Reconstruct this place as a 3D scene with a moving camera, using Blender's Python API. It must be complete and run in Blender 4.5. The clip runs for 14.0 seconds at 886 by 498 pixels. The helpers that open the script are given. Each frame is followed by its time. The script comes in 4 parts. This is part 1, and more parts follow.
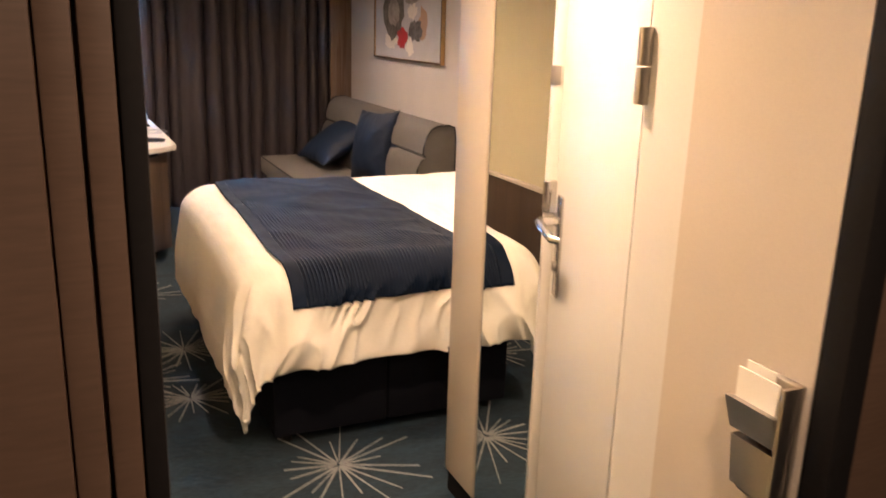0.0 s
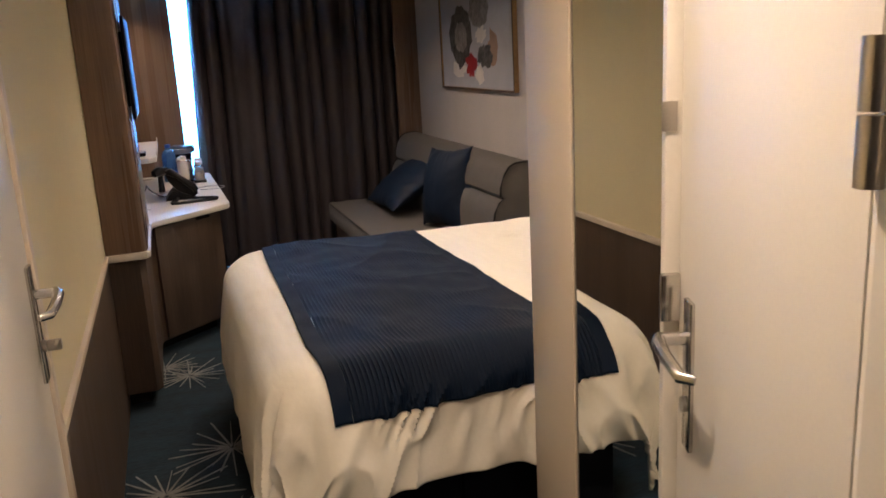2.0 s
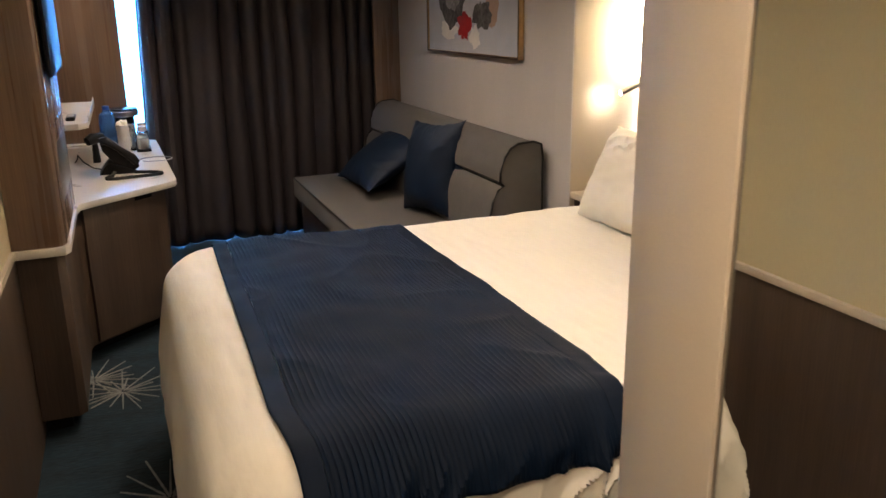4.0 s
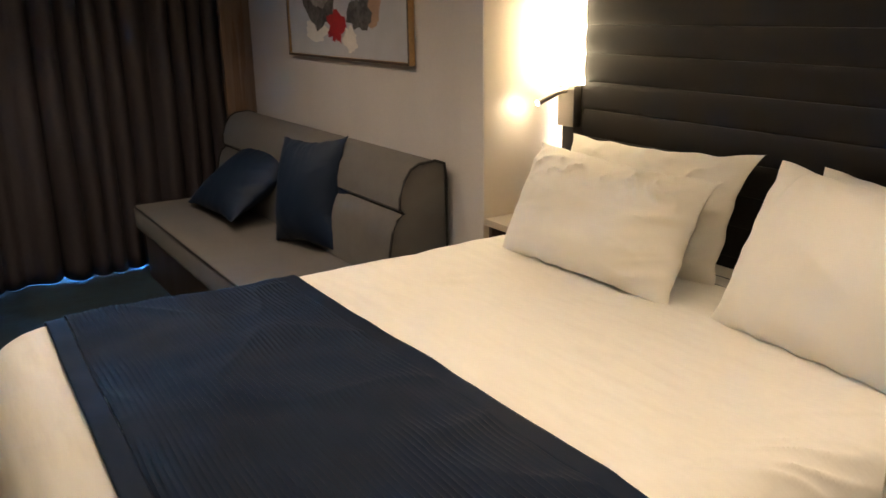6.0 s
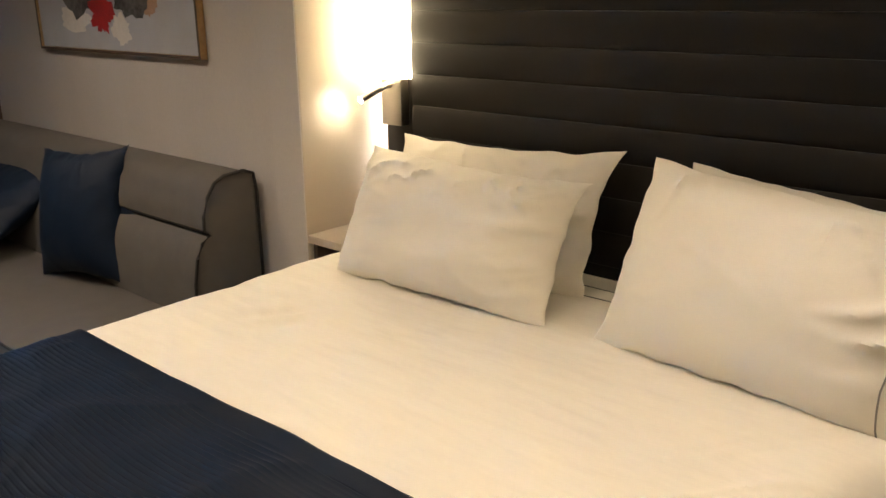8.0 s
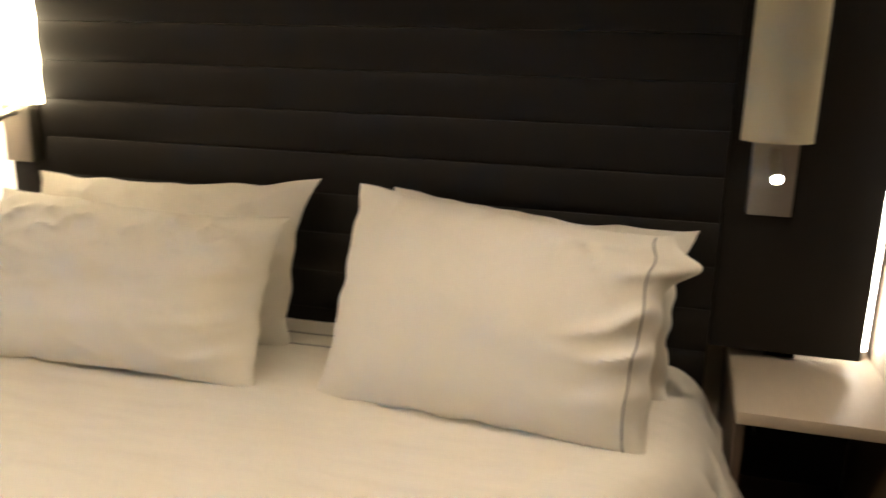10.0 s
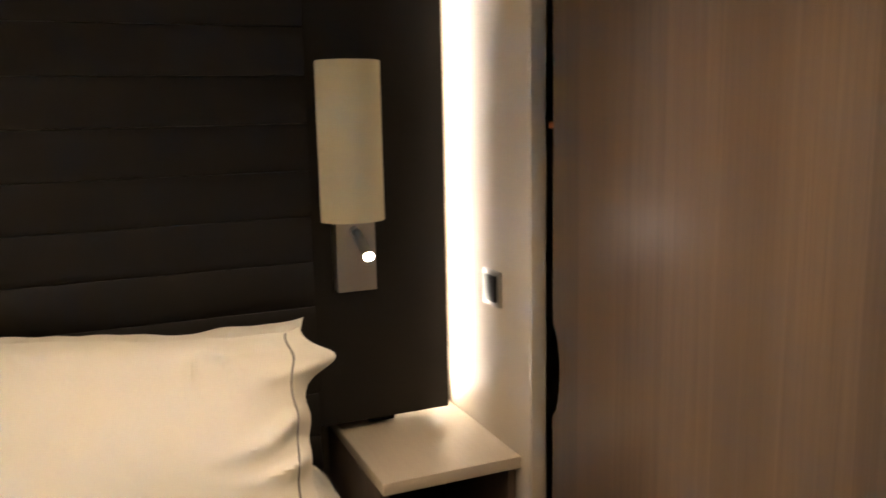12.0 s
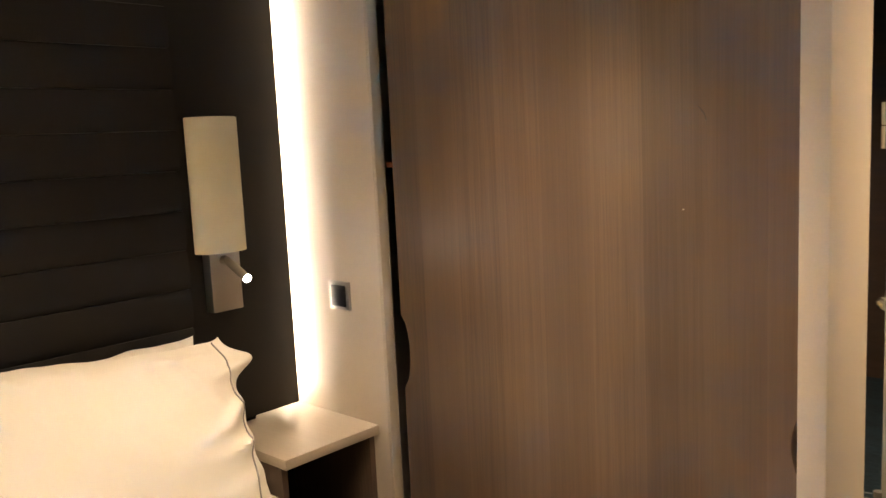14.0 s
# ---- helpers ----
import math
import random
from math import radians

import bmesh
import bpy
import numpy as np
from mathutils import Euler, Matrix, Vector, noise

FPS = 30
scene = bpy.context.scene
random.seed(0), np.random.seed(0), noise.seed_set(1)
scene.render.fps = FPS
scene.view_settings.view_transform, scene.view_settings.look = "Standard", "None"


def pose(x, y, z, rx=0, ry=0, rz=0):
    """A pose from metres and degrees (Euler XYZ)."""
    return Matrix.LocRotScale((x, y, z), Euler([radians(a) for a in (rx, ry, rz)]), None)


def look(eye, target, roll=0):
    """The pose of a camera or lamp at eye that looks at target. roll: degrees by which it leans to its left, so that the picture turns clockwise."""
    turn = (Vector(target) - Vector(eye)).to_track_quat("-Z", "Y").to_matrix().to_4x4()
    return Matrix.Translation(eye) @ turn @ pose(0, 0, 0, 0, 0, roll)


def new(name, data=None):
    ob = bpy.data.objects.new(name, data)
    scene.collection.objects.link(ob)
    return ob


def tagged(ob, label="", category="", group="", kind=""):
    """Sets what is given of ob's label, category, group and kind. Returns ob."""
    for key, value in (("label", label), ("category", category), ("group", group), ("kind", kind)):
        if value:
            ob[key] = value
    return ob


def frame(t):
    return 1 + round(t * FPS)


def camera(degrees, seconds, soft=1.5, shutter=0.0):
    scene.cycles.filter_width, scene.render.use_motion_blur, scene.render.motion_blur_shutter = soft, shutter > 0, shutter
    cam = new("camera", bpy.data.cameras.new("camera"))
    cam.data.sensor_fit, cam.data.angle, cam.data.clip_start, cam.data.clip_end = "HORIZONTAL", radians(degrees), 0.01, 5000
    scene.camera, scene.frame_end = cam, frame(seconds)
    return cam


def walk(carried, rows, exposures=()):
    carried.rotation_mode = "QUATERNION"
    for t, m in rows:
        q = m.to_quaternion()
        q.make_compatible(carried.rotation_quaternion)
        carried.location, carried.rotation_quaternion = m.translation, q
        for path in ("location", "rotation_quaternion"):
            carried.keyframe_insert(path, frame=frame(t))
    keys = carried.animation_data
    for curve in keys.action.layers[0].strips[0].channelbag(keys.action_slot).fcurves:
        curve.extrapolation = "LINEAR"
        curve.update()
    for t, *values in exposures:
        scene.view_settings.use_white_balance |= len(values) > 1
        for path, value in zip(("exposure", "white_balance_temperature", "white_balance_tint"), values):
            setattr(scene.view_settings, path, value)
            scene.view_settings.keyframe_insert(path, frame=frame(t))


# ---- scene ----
cam = camera(56.9, 14.0, shutter=0.4)
PATH = [
    (0, (0.095, 0.332, 1.447), (0.906, 2.083, 0.921), 1.8),
    (0.5, (0.106, 0.431, 1.464), (0.873, 2.226, 1.029), -1.4),
    (1, (0.205, 0.573, 1.466), (1.004, 2.363, 1.069), -1.9),
    (1.5, (0.313, 0.696, 1.463), (1.037, 2.515, 1.054), -1.4),
    (2, (0.397, 0.887, 1.461), (1.003, 2.733, 0.988), -3.1),
    (2.2, (0.412, 0.916, 1.487), (1.014, 2.753, 0.974), -3.8),
    (4.5, (0.521, 1.767, 1.425), (1.235, 3.546, 0.853), 0.0),
    (5, (0.545, 1.945, 1.421), (1.298, 3.701, 0.828), 0.8),
    (5.5, (0.509, 2.095, 1.442), (1.433, 3.774, 0.87), -0.0),
    (6, (0.522, 2.174, 1.436), (1.559, 3.787, 0.868), -0.9),
    (6.5, (0.575, 2.295, 1.427), (1.675, 3.863, 0.851), -0.7),
    (7, (0.61, 2.389, 1.428), (1.815, 3.874, 0.841), -0.3),
    (7.2, (0.612, 2.433, 1.423), (1.899, 3.847, 0.836), -0.3),
    (9.5, (0.722, 2.731, 1.387), (2.397, 3.66, 0.813), 0.7),
    (10, (0.761, 2.799, 1.363), (2.625, 3.311, 0.85), 1.2),
    (10.5, (0.829, 2.844, 1.339), (2.772, 3.013, 0.897), 1.0),
    (11, (0.899, 2.9, 1.354), (2.848, 2.772, 0.925), 0.9),
    (11.5, (0.882, 2.994, 1.37), (2.789, 2.531, 0.983), 0.4),
    (12, (0.858, 3.084, 1.388), (2.677, 2.321, 1.058), -1.2),
    (12.5, (0.82, 3.179, 1.395), (2.514, 2.16, 1.091), -1.5),
    (13, (0.729, 3.337, 1.396), (2.327, 2.169, 1.113), -1.7),
    (13.5, (0.728, 3.532, 1.41), (2.19, 2.196, 1.136), -2.4),
    (14, (0.72, 3.694, 1.413), (2.076, 2.248, 1.15), -2.8),
]
EXPOSURES = [(0.0, 0.95, 7200, 24), (0.5, 0.66, 7200, 25), (1.0, 0.11, 6800, 22), (1.5, -0.12, 6450, 19), (2.2, -0.13, 6300, 16), (4.5, -0.04, 6400, 12), (5.0, -0.17, 6450, 11), (6.0, -0.26, 6500, 10), (7.0, -0.2, 6600, 9), (9.5, -0.31, 6350, 8), (10.0, -0.36, 6350, 8), (10.5, 0.0, 6350, 9), (11.0, 0.15, 6400, 9), (11.5, 0.06, 6600, 10), (12.0, -0.1, 6850, 11), (12.5, -0.23, 6950, 12), (13.0, 0.15, 7150, 12), (13.5, 0.25, 7180, 12), (14.0, 0.31, 7180, 13)]
walk(cam, [(t, look(eye, target, roll)) for t, eye, target, roll in PATH], EXPOSURES)

# ---- world and light ----
world = bpy.data.worlds.new("sky")
scene.world = world
world.use_nodes = True
wn = world.node_tree.nodes
sky = wn.new("ShaderNodeTexSky")
sky.sky_type = "NISHITA"
sky.sun_disc = False
sky.sun_elevation, sky.sun_rotation = radians(38), radians(200)
world.node_tree.links.new(sky.outputs[0], wn["Background"].inputs[0])
wn["Background"].inputs[1].default_value = 0.12


def lamp(name, kind, where, power, colour, size=0.1, target=None, spot=120, blend=0.6):
    d = bpy.data.lights.new(name, kind)
    d.energy, d.color = power, colour
    if kind == "AREA":
        d.shape, d.size = "DISK", size
    elif kind == "SPOT":
        d.spot_size, d.spot_blend, d.shadow_soft_size = radians(spot), blend, size
    else:
        d.shadow_soft_size = size
    ob = new(name, d)
    ob.matrix_world = look(where, target) if target else Matrix.Translation(where)
    return ob


WARM = (1.0, 0.785, 0.57)
sun_data = bpy.data.lights.new("sun", "SUN")
sun_data.energy, sun_data.angle, sun_data.color = 2.0, radians(0.5), (1.0, 0.95, 0.88)
sun = new("sun", sun_data)
sun.matrix_world = look((0, 0, 10), (0.35, -0.94, 9.2))
# recessed ceiling downlights (their housings are built further down)
# x, y, power, cone, colour
DOWNLIGHTS = [
    (0.62, 1.78, 84, 150, (1.0, 0.765, 0.525)),
    (1.64, 2.79, 56, 102, WARM),
    (1.30, 3.6, 33, 150, WARM),
    (1.05, 4.5, 56, 150, WARM),
    (1.2, 5.6, 66, 150, WARM),
    (0.5, 0.3, 64, 150, WARM),
]
CEIL = 2.06
for lx, ly, power, cone, colour in DOWNLIGHTS:
    lamp("downlight_lamp", "SPOT", (lx, ly, CEIL - 0.012), power, colour, 0.045, (lx, ly, 0), cone, 0.9)
DESKSPOTS = [(0.285, 6.33), (0.285, 6.60)]
for lx, ly in DESKSPOTS:
    lamp("desk_spot_lamp", "SPOT", (lx, ly, CEIL - 0.108), 14, WARM, 0.025, (lx, ly, 0), 110, 0.9)

# ---- materials ----


def material(name, colour, rough=0.6, metal=0.0, vary=0.12, scale=6.0, fine=120.0, bump=0.15, stretch=(1, 1, 1), second=None, sheen=0.0, coat=0.0, bands=0.0, dist=0.002, spec=0.5):
    m = bpy.data.materials.new(name)
    m.use_nodes = True
    nt = m.node_tree
    n, l = nt.nodes, nt.links
    b = n["Principled BSDF"]
    b.inputs["Roughness"].default_value = rough
    b.inputs["Metallic"].default_value = metal
    b.inputs["Sheen Weight"].default_value = sheen
    b.inputs["Coat Weight"].default_value = coat
    b.inputs["Specular IOR Level"].default_value = spec
    tc = n.new("ShaderNodeTexCoord")
    mp = n.new("ShaderNodeMapping")
    mp.inputs["Scale"].default_value = stretch
    l.new(tc.outputs["Object"], mp.inputs[0])
    big, small = n.new("ShaderNodeTexNoise"), n.new("ShaderNodeTexNoise")
    big.inputs["Scale"].default_value, small.inputs["Scale"].default_value = scale, fine
    big.inputs["Detail"].default_value = 5
    for t in (big, small):
        l.new(mp.outputs[0], t.inputs["Vector"])
    add = n.new("ShaderNodeMath")
    add.operation = "ADD"
    half = n.new("ShaderNodeMath")
    half.operation = "MULTIPLY"
    half.inputs[1].default_value = 0.5
    l.new(big.outputs["Fac"], add.inputs[0])
    l.new(small.outputs["Fac"], add.inputs[1])
    l.new(add.outputs[0], half.inputs[0])
    ramp = n.new("ShaderNodeValToRGB")
    ramp.color_ramp.elements[0].position, ramp.color_ramp.elements[1].position = 0.3, 0.7
    dark = [c * (1 - vary) for c in colour]
    light = second or [min(1, c * (1 + vary)) for c in colour]
    ramp.color_ramp.elements[0].color = (*dark, 1)
    ramp.color_ramp.elements[1].color = (*light, 1)
    l.new(half.outputs[0], ramp.inputs[0])
    l.new(ramp.outputs[0], b.inputs["Base Color"])
    if bands:
        mp2 = n.new("ShaderNodeMapping")
        mp2.inputs["Scale"].default_value = (1, 1, 0.03)
        l.new(tc.outputs["Object"], mp2.inputs[0])
        bn = n.new("ShaderNodeTexNoise")
        bn.inputs["Scale"].default_value, bn.inputs["Detail"].default_value = 7.0, 1.5
        l.new(mp2.outputs[0], bn.inputs["Vector"])
        br = n.new("ShaderNodeMapRange")
        br.inputs[1].default_value, br.inputs[2].default_value = 0.35, 0.65
        br.inputs[3].default_value, br.inputs[4].default_value = 1 - bands, 1 + bands
        l.new(bn.outputs["Fac"], br.inputs[0])
        mul = n.new("ShaderNodeVectorMath")
        mul.operation = "SCALE"
        l.new(ramp.outputs[0], mul.inputs[0])
        l.new(br.outputs[0], mul.inputs["Scale"])
        l.new(mul.outputs[0], b.inputs["Base Color"])
    rr = n.new("ShaderNodeMapRange")
    rr.inputs[3].default_value, rr.inputs[4].default_value = max(0.02, rough - 0.08), min(1, rough + 0.08)
    l.new(big.outputs["Fac"], rr.inputs[0])
    l.new(rr.outputs[0], b.inputs["Roughness"])
    if bump:
        bp = n.new("ShaderNodeBump")
        bp.inputs["Strength"].default_value, bp.inputs["Distance"].default_value = bump, dist
        l.new(small.outputs["Fac"], bp.inputs["Height"])
        l.new(bp.outputs[0], b.inputs["Normal"])
    return m


def glow(name, colour, strength):
    m = bpy.data.materials.new(name)
    m.use_nodes = True
    b = m.node_tree.nodes["Principled BSDF"]
    b.inputs["Base Color"].default_value = (0.9, 0.9, 0.88, 1)
    b.inputs["Emission Color"].default_value = (*colour, 1)
    b.inputs["Emission Strength"].default_value = strength
    return m


def glass(name, colour, rough=0.02):
    m = bpy.data.materials.new(name)
    m.use_nodes = True
    b = m.node_tree.nodes["Principled BSDF"]
    b.inputs["Base Color"].default_value = (*colour, 1)
    b.inputs["Transmission Weight"].default_value = 1.0
    b.inputs["Roughness"].default_value = rough
    b.inputs["IOR"].default_value = 1.45
    return m




def planked(name, colour, width, shift):
    """Wood veneer in upright strips, each of its own shade, with long fine grain."""
    m = bpy.data.materials.new(name)
    m.use_nodes = True
    n, l = m.node_tree.nodes, m.node_tree.links
    b = n["Principled BSDF"]
    tc = n.new("ShaderNodeTexCoord")
    sx = n.new("ShaderNodeSeparateXYZ")
    l.new(tc.outputs["Object"], sx.inputs[0])

    def calc(op, a, c=0.0):
        k = n.new("ShaderNodeMath")
        k.operation = op
        for i, v in enumerate((a, c)):
            if isinstance(v, float):
                k.inputs[i].default_value = v
            else:
                l.new(v, k.inputs[i])
        return k.outputs[0]

    def grain(scale, stretch, detail, rough=0.6, warp=0.0):
        mp = n.new("ShaderNodeMapping")
        mp.inputs["Scale"].default_value = stretch
        l.new(tc.outputs["Object"], mp.inputs[0])
        t = n.new("ShaderNodeTexNoise")
        t.inputs["Scale"].default_value, t.inputs["Detail"].default_value = scale, detail
        t.inputs["Roughness"].default_value, t.inputs["Distortion"].default_value = rough, warp
        l.new(mp.outputs[0], t.inputs["Vector"])
        return t.outputs["Fac"]

    strip = calc("FLOOR", calc("DIVIDE", calc("ADD", sx.outputs[0], shift), width))
    wn2 = n.new("ShaderNodeTexWhiteNoise")
    wn2.noise_dimensions = "1D"
    l.new(strip, wn2.inputs["W"])
    fine = grain(1.0, (420.0, 420.0, 5.0), 3.0)
    mid = grain(1.0, (90.0, 90.0, 1.3), 4.0, 0.6, 0.4)
    wide = grain(1.0, (9.0, 9.0, 0.5), 2.0)
    wn3 = n.new("ShaderNodeTexWhiteNoise")
    wn3.noise_dimensions = "1D"
    l.new(calc("ADD", strip, 31.7), wn3.inputs["W"])
    depth = calc("ADD", calc("MULTIPLY", wn3.outputs["Value"], 0.75), 0.25)
    streak = calc("MULTIPLY", calc("ADD", calc("SUBTRACT", fine, 0.5), calc("SUBTRACT", mid, 0.5)), depth)
    tone = calc("ADD", calc("MULTIPLY", streak, 0.95), 0.55)
    tone = calc("ADD", tone, calc("MULTIPLY", wide, 0.35))
    tone = calc("ADD", tone, calc("MULTIPLY", wn2.outputs["Value"], 0.30))
    tone = calc("ADD", tone, 0.125)
    mul = n.new("ShaderNodeVectorMath")
    mul.operation = "SCALE"
    mul.inputs[0].default_value = colour
    l.new(tone, mul.inputs["Scale"])
    l.new(mul.outputs[0], b.inputs["Base Color"])
    b.inputs["Roughness"].default_value = 0.38
    b.inputs["Specular IOR Level"].default_value = 0.4
    bp = n.new("ShaderNodeBump")
    bp.inputs["Strength"].default_value, bp.inputs["Distance"].default_value = 0.12, 0.0008
    l.new(fine, bp.inputs["Height"])
    l.new(bp.outputs[0], b.inputs["Normal"])
    return m


CREAM = material("cream_wall_panel", (0.58, 0.505, 0.415), 0.45, vary=0.04, scale=3, fine=260, bump=0.05)
YELLOW = material("pale_wallpaper", (0.62, 0.545, 0.36), 0.6, vary=0.05, scale=4, fine=300, bump=0.1, stretch=(1, 1, 0.15))
GREYWALL = material("grey_linen_wallpaper", (0.57, 0.535, 0.52), 0.75, vary=0.06, scale=5, fine=260, bump=0.2, stretch=(1, 1, 0.3))
WHITEPAINT = material("white_paint", (0.69, 0.66, 0.61), 0.35, vary=0.03, scale=3, fine=200, bump=0.04)
CEILPAINT = material("ceiling_panel_paint", (0.7, 0.68, 0.65), 0.5, vary=0.03, scale=2, fine=90, bump=0.05)
WOOD = material("grey_brown_wood_laminate", (0.158, 0.102, 0.070), 0.27, vary=0.2, scale=2.2, fine=42, bump=0.25, stretch=(6, 6, 0.13), second=(0.235, 0.155, 0.110), bands=0.08)
DARKWOOD = material("dark_wood_laminate", (0.080, 0.053, 0.039), 0.45, vary=0.25, scale=2.5, fine=36, bump=0.12, stretch=(6, 6, 0.2), second=(0.112, 0.076, 0.054), bands=0.14)
HALLWOOD = material("dark_brown_hall_panel", (0.086, 0.053, 0.037), 0.5, vary=0.2, scale=3, fine=40, bump=0.08, stretch=(0.6, 6, 9), second=(0.108, 0.067, 0.047), spec=0.35)
PLANKWOOD = planked("brown_wood_veneer", (0.139, 0.0885, 0.0575), 0.118, 0.038)
# flat black for edging, and for shade painted into wardrobe gaps and post foot
BLACK = material("black_trim_and_gap_shade", (0.008, 0.007, 0.007), 0.7, vary=0.2, bump=0.05, spec=0.15)
BLACKPLASTIC = material("black_plastic", (0.005, 0.005, 0.006), 0.35, vary=0.15, fine=300, bump=0.05, spec=0.3)
LEATHER = material("black_brown_leatherette", (0.013, 0.0106, 0.009), 0.48, vary=0.2, scale=4, fine=420, bump=0.25, dist=0.001, spec=0.27)
CHROME = material("brushed_chrome", (0.62, 0.60, 0.57), 0.22, 1.0, vary=0.06, scale=5, fine=300, bump=0.02)
STEEL = material("satin_steel", (0.48, 0.45, 0.41), 0.36, 1.0, vary=0.06, scale=5, fine=300, bump=0.03)
LINEN = material("white_cotton", (0.80, 0.762, 0.668), 0.85, vary=0.03, scale=7, fine=500, bump=0.12, sheen=0.1)
DUVETCOTTON = material("white_seersucker_cotton", (0.80, 0.762, 0.668), 0.85, vary=0.03, scale=7, fine=75, bump=0.3, stretch=(1.0, 0.16, 1.0), sheen=0.1)
SEAM = material("grey_stitching", (0.25, 0.24, 0.22), 0.8, bump=0)
NAVY = material("navy_satin_runner", (0.0014, 0.0074, 0.0215), 0.62, vary=0.35, scale=6, fine=400, bump=0.2, spec=0.13)
NAVYCUSHION = material("navy_cushion_fabric", (0.0052, 0.0155, 0.040), 0.62, vary=0.15, scale=9, fine=420, bump=0.2, spec=0.3)
SOFAFAB = material("grey_sofa_fabric", (0.115, 0.107, 0.10), 0.8, vary=0.18, scale=14, fine=420, bump=0.35, sheen=0.1)
PIPING = material("black_piping", (0.015, 0.015, 0.016), 0.7, bump=0)
BASEFAB = material("black_bed_base_fabric", (0.006, 0.007, 0.011), 0.85, vary=0.2, fine=400, bump=0.3, spec=0.1)
CURTAIN = material("dark_blackout_curtain", (0.058, 0.050, 0.055), 0.42, vary=0.25, scale=5, fine=300, bump=0.15, spec=0.45, stretch=(1, 1, 0.2))
CARPET = material("dark_teal_blue_carpet", (0.0055, 0.016, 0.027), 0.95, vary=0.6, scale=7, fine=70, bump=0.6, second=(0.016, 0.043, 0.064), dist=0.006, stretch=(0.4, 1.6, 1))
STAR = material("grey_carpet_tuft", (0.25, 0.255, 0.245), 0.95, vary=0.35, scale=30, fine=200, bump=0.5, dist=0.004)
DESKTOP = material("white_laminate_top", (0.66, 0.62, 0.56), 0.3, vary=0.04, fine=200, bump=0.03)
NIGHTTOP = material("beige_laminate_top", (0.50, 0.43, 0.34), 0.35, vary=0.06, scale=3, fine=60, bump=0.05, stretch=(0.4, 5, 5))
SHADEFAB = material("cream_lampshade_fabric", (0.68, 0.62, 0.44), 0.8, vary=0.04, fine=380, bump=0.15)
SHADELIT = glow("lit_lampshade_fabric", (1.0, 0.80, 0.5), 26.0)
LEDGLOW = glow("led_strip", (1.0, 0.90, 0.77), 29.0)
SPOTGLOW = glow("reading_light_lens", (1.0, 0.94, 0.82), 170.0)
DOWNGLOW = glow("downlight_lens", (1.0, 0.85, 0.62), 12.0)
GOLDWOOD = material("gilded_wood_frame", (0.32, 0.20, 0.09), 0.4, vary=0.2, scale=5, fine=80, bump=0.1)
CANVAS = material("grey_white_canvas", (0.47, 0.485, 0.54), 0.8, vary=0.1, scale=9, fine=300, bump=0.3)
INK = material("charcoal_paint", (0.035, 0.033, 0.035), 0.6, vary=0.6, scale=14, fine=60, bump=0.4, second=(0.16, 0.155, 0.16))
GREYPAINT = material("grey_wash_paint", (0.22, 0.21, 0.21), 0.7, vary=0.4, scale=12, fine=60, bump=0.3, second=(0.4, 0.39, 0.38))
REDPAINT = material("crimson_paint", (0.34, 0.02, 0.025), 0.5, vary=0.3, scale=14, bump=0.4)
WHITEDAUB = material("white_impasto", (0.72, 0.70, 0.67), 0.6, vary=0.08, scale=14, fine=60, bump=0.6)
TANPAINT = material("tan_paint", (0.42, 0.27, 0.19), 0.6, vary=0.2, scale=14, bump=0.4)
MIRROR = bpy.data.materials.new("mirror")
MIRROR.use_nodes = True
_b = MIRROR.node_tree.nodes["Principled BSDF"]
_b.inputs["Base Color"].default_value, _b.inputs["Metallic"].default_value, _b.inputs["Roughness"].default_value = (0.86, 0.87, 0.84, 1), 1.0, 0.01
CLEAR = glass("clear_glass", (0.95, 0.98, 1.0))
BLUEPLASTIC = material("blue_bottle_plastic", (0.12, 0.36, 0.85), 0.18, vary=0.08, bump=0.03)
BLUEPLASTIC.node_tree.nodes["Principled BSDF"].inputs["Transmission Weight"].default_value = 0.7

# ---- mesh helpers ----


def box(bm, x0, y0, z0, x1, y1, z1, bevel=0.0, segs=2):
    vs = [bm.verts.new(p) for p in ((x0, y0, z0), (x1, y0, z0), (x1, y1, z0), (x0, y1, z0), (x0, y0, z1), (x1, y0, z1), (x1, y1, z1), (x0, y1, z1))]
    fs = [bm.faces.new([vs[i] for i in f]) for f in ((3, 2, 1, 0), (4, 5, 6, 7), (0, 1, 5, 4), (1, 2, 6, 5), (2, 3, 7, 6), (3, 0, 4, 7))]
    if bevel:
        es = list({e for f in fs for e in f.edges})
        bmesh.ops.bevel(bm, geom=es, offset=bevel, segments=segs, affect="EDGES", profile=0.5)
    return bm


def prism(bm, outline, axis, a, b, bevel=0.0, segs=2):
    """A polygon given in the two other axes, drawn out along the axis from a to b."""
    def at(p, h):
        return {"x": (h, p[0], p[1]), "y": (p[0], h, p[1]), "z": (p[0], p[1], h)}[axis]
    lo, hi = [bm.verts.new(at(p, a)) for p in outline], [bm.verts.new(at(p, b)) for p in outline]
    n = len(outline)
    fs = [bm.faces.new(lo[::-1]), bm.faces.new(hi)] + [bm.faces.new((lo[i], lo[(i + 1) % n], hi[(i + 1) % n], hi[i])) for i in range(n)]
    bmesh.ops.recalc_face_normals(bm, faces=fs)
    if bevel:
        es = list(fs[0].edges) + list(fs[1].edges)
        bmesh.ops.bevel(bm, geom=es, offset=bevel, segments=segs, affect="EDGES", profile=0.5)
    return bm


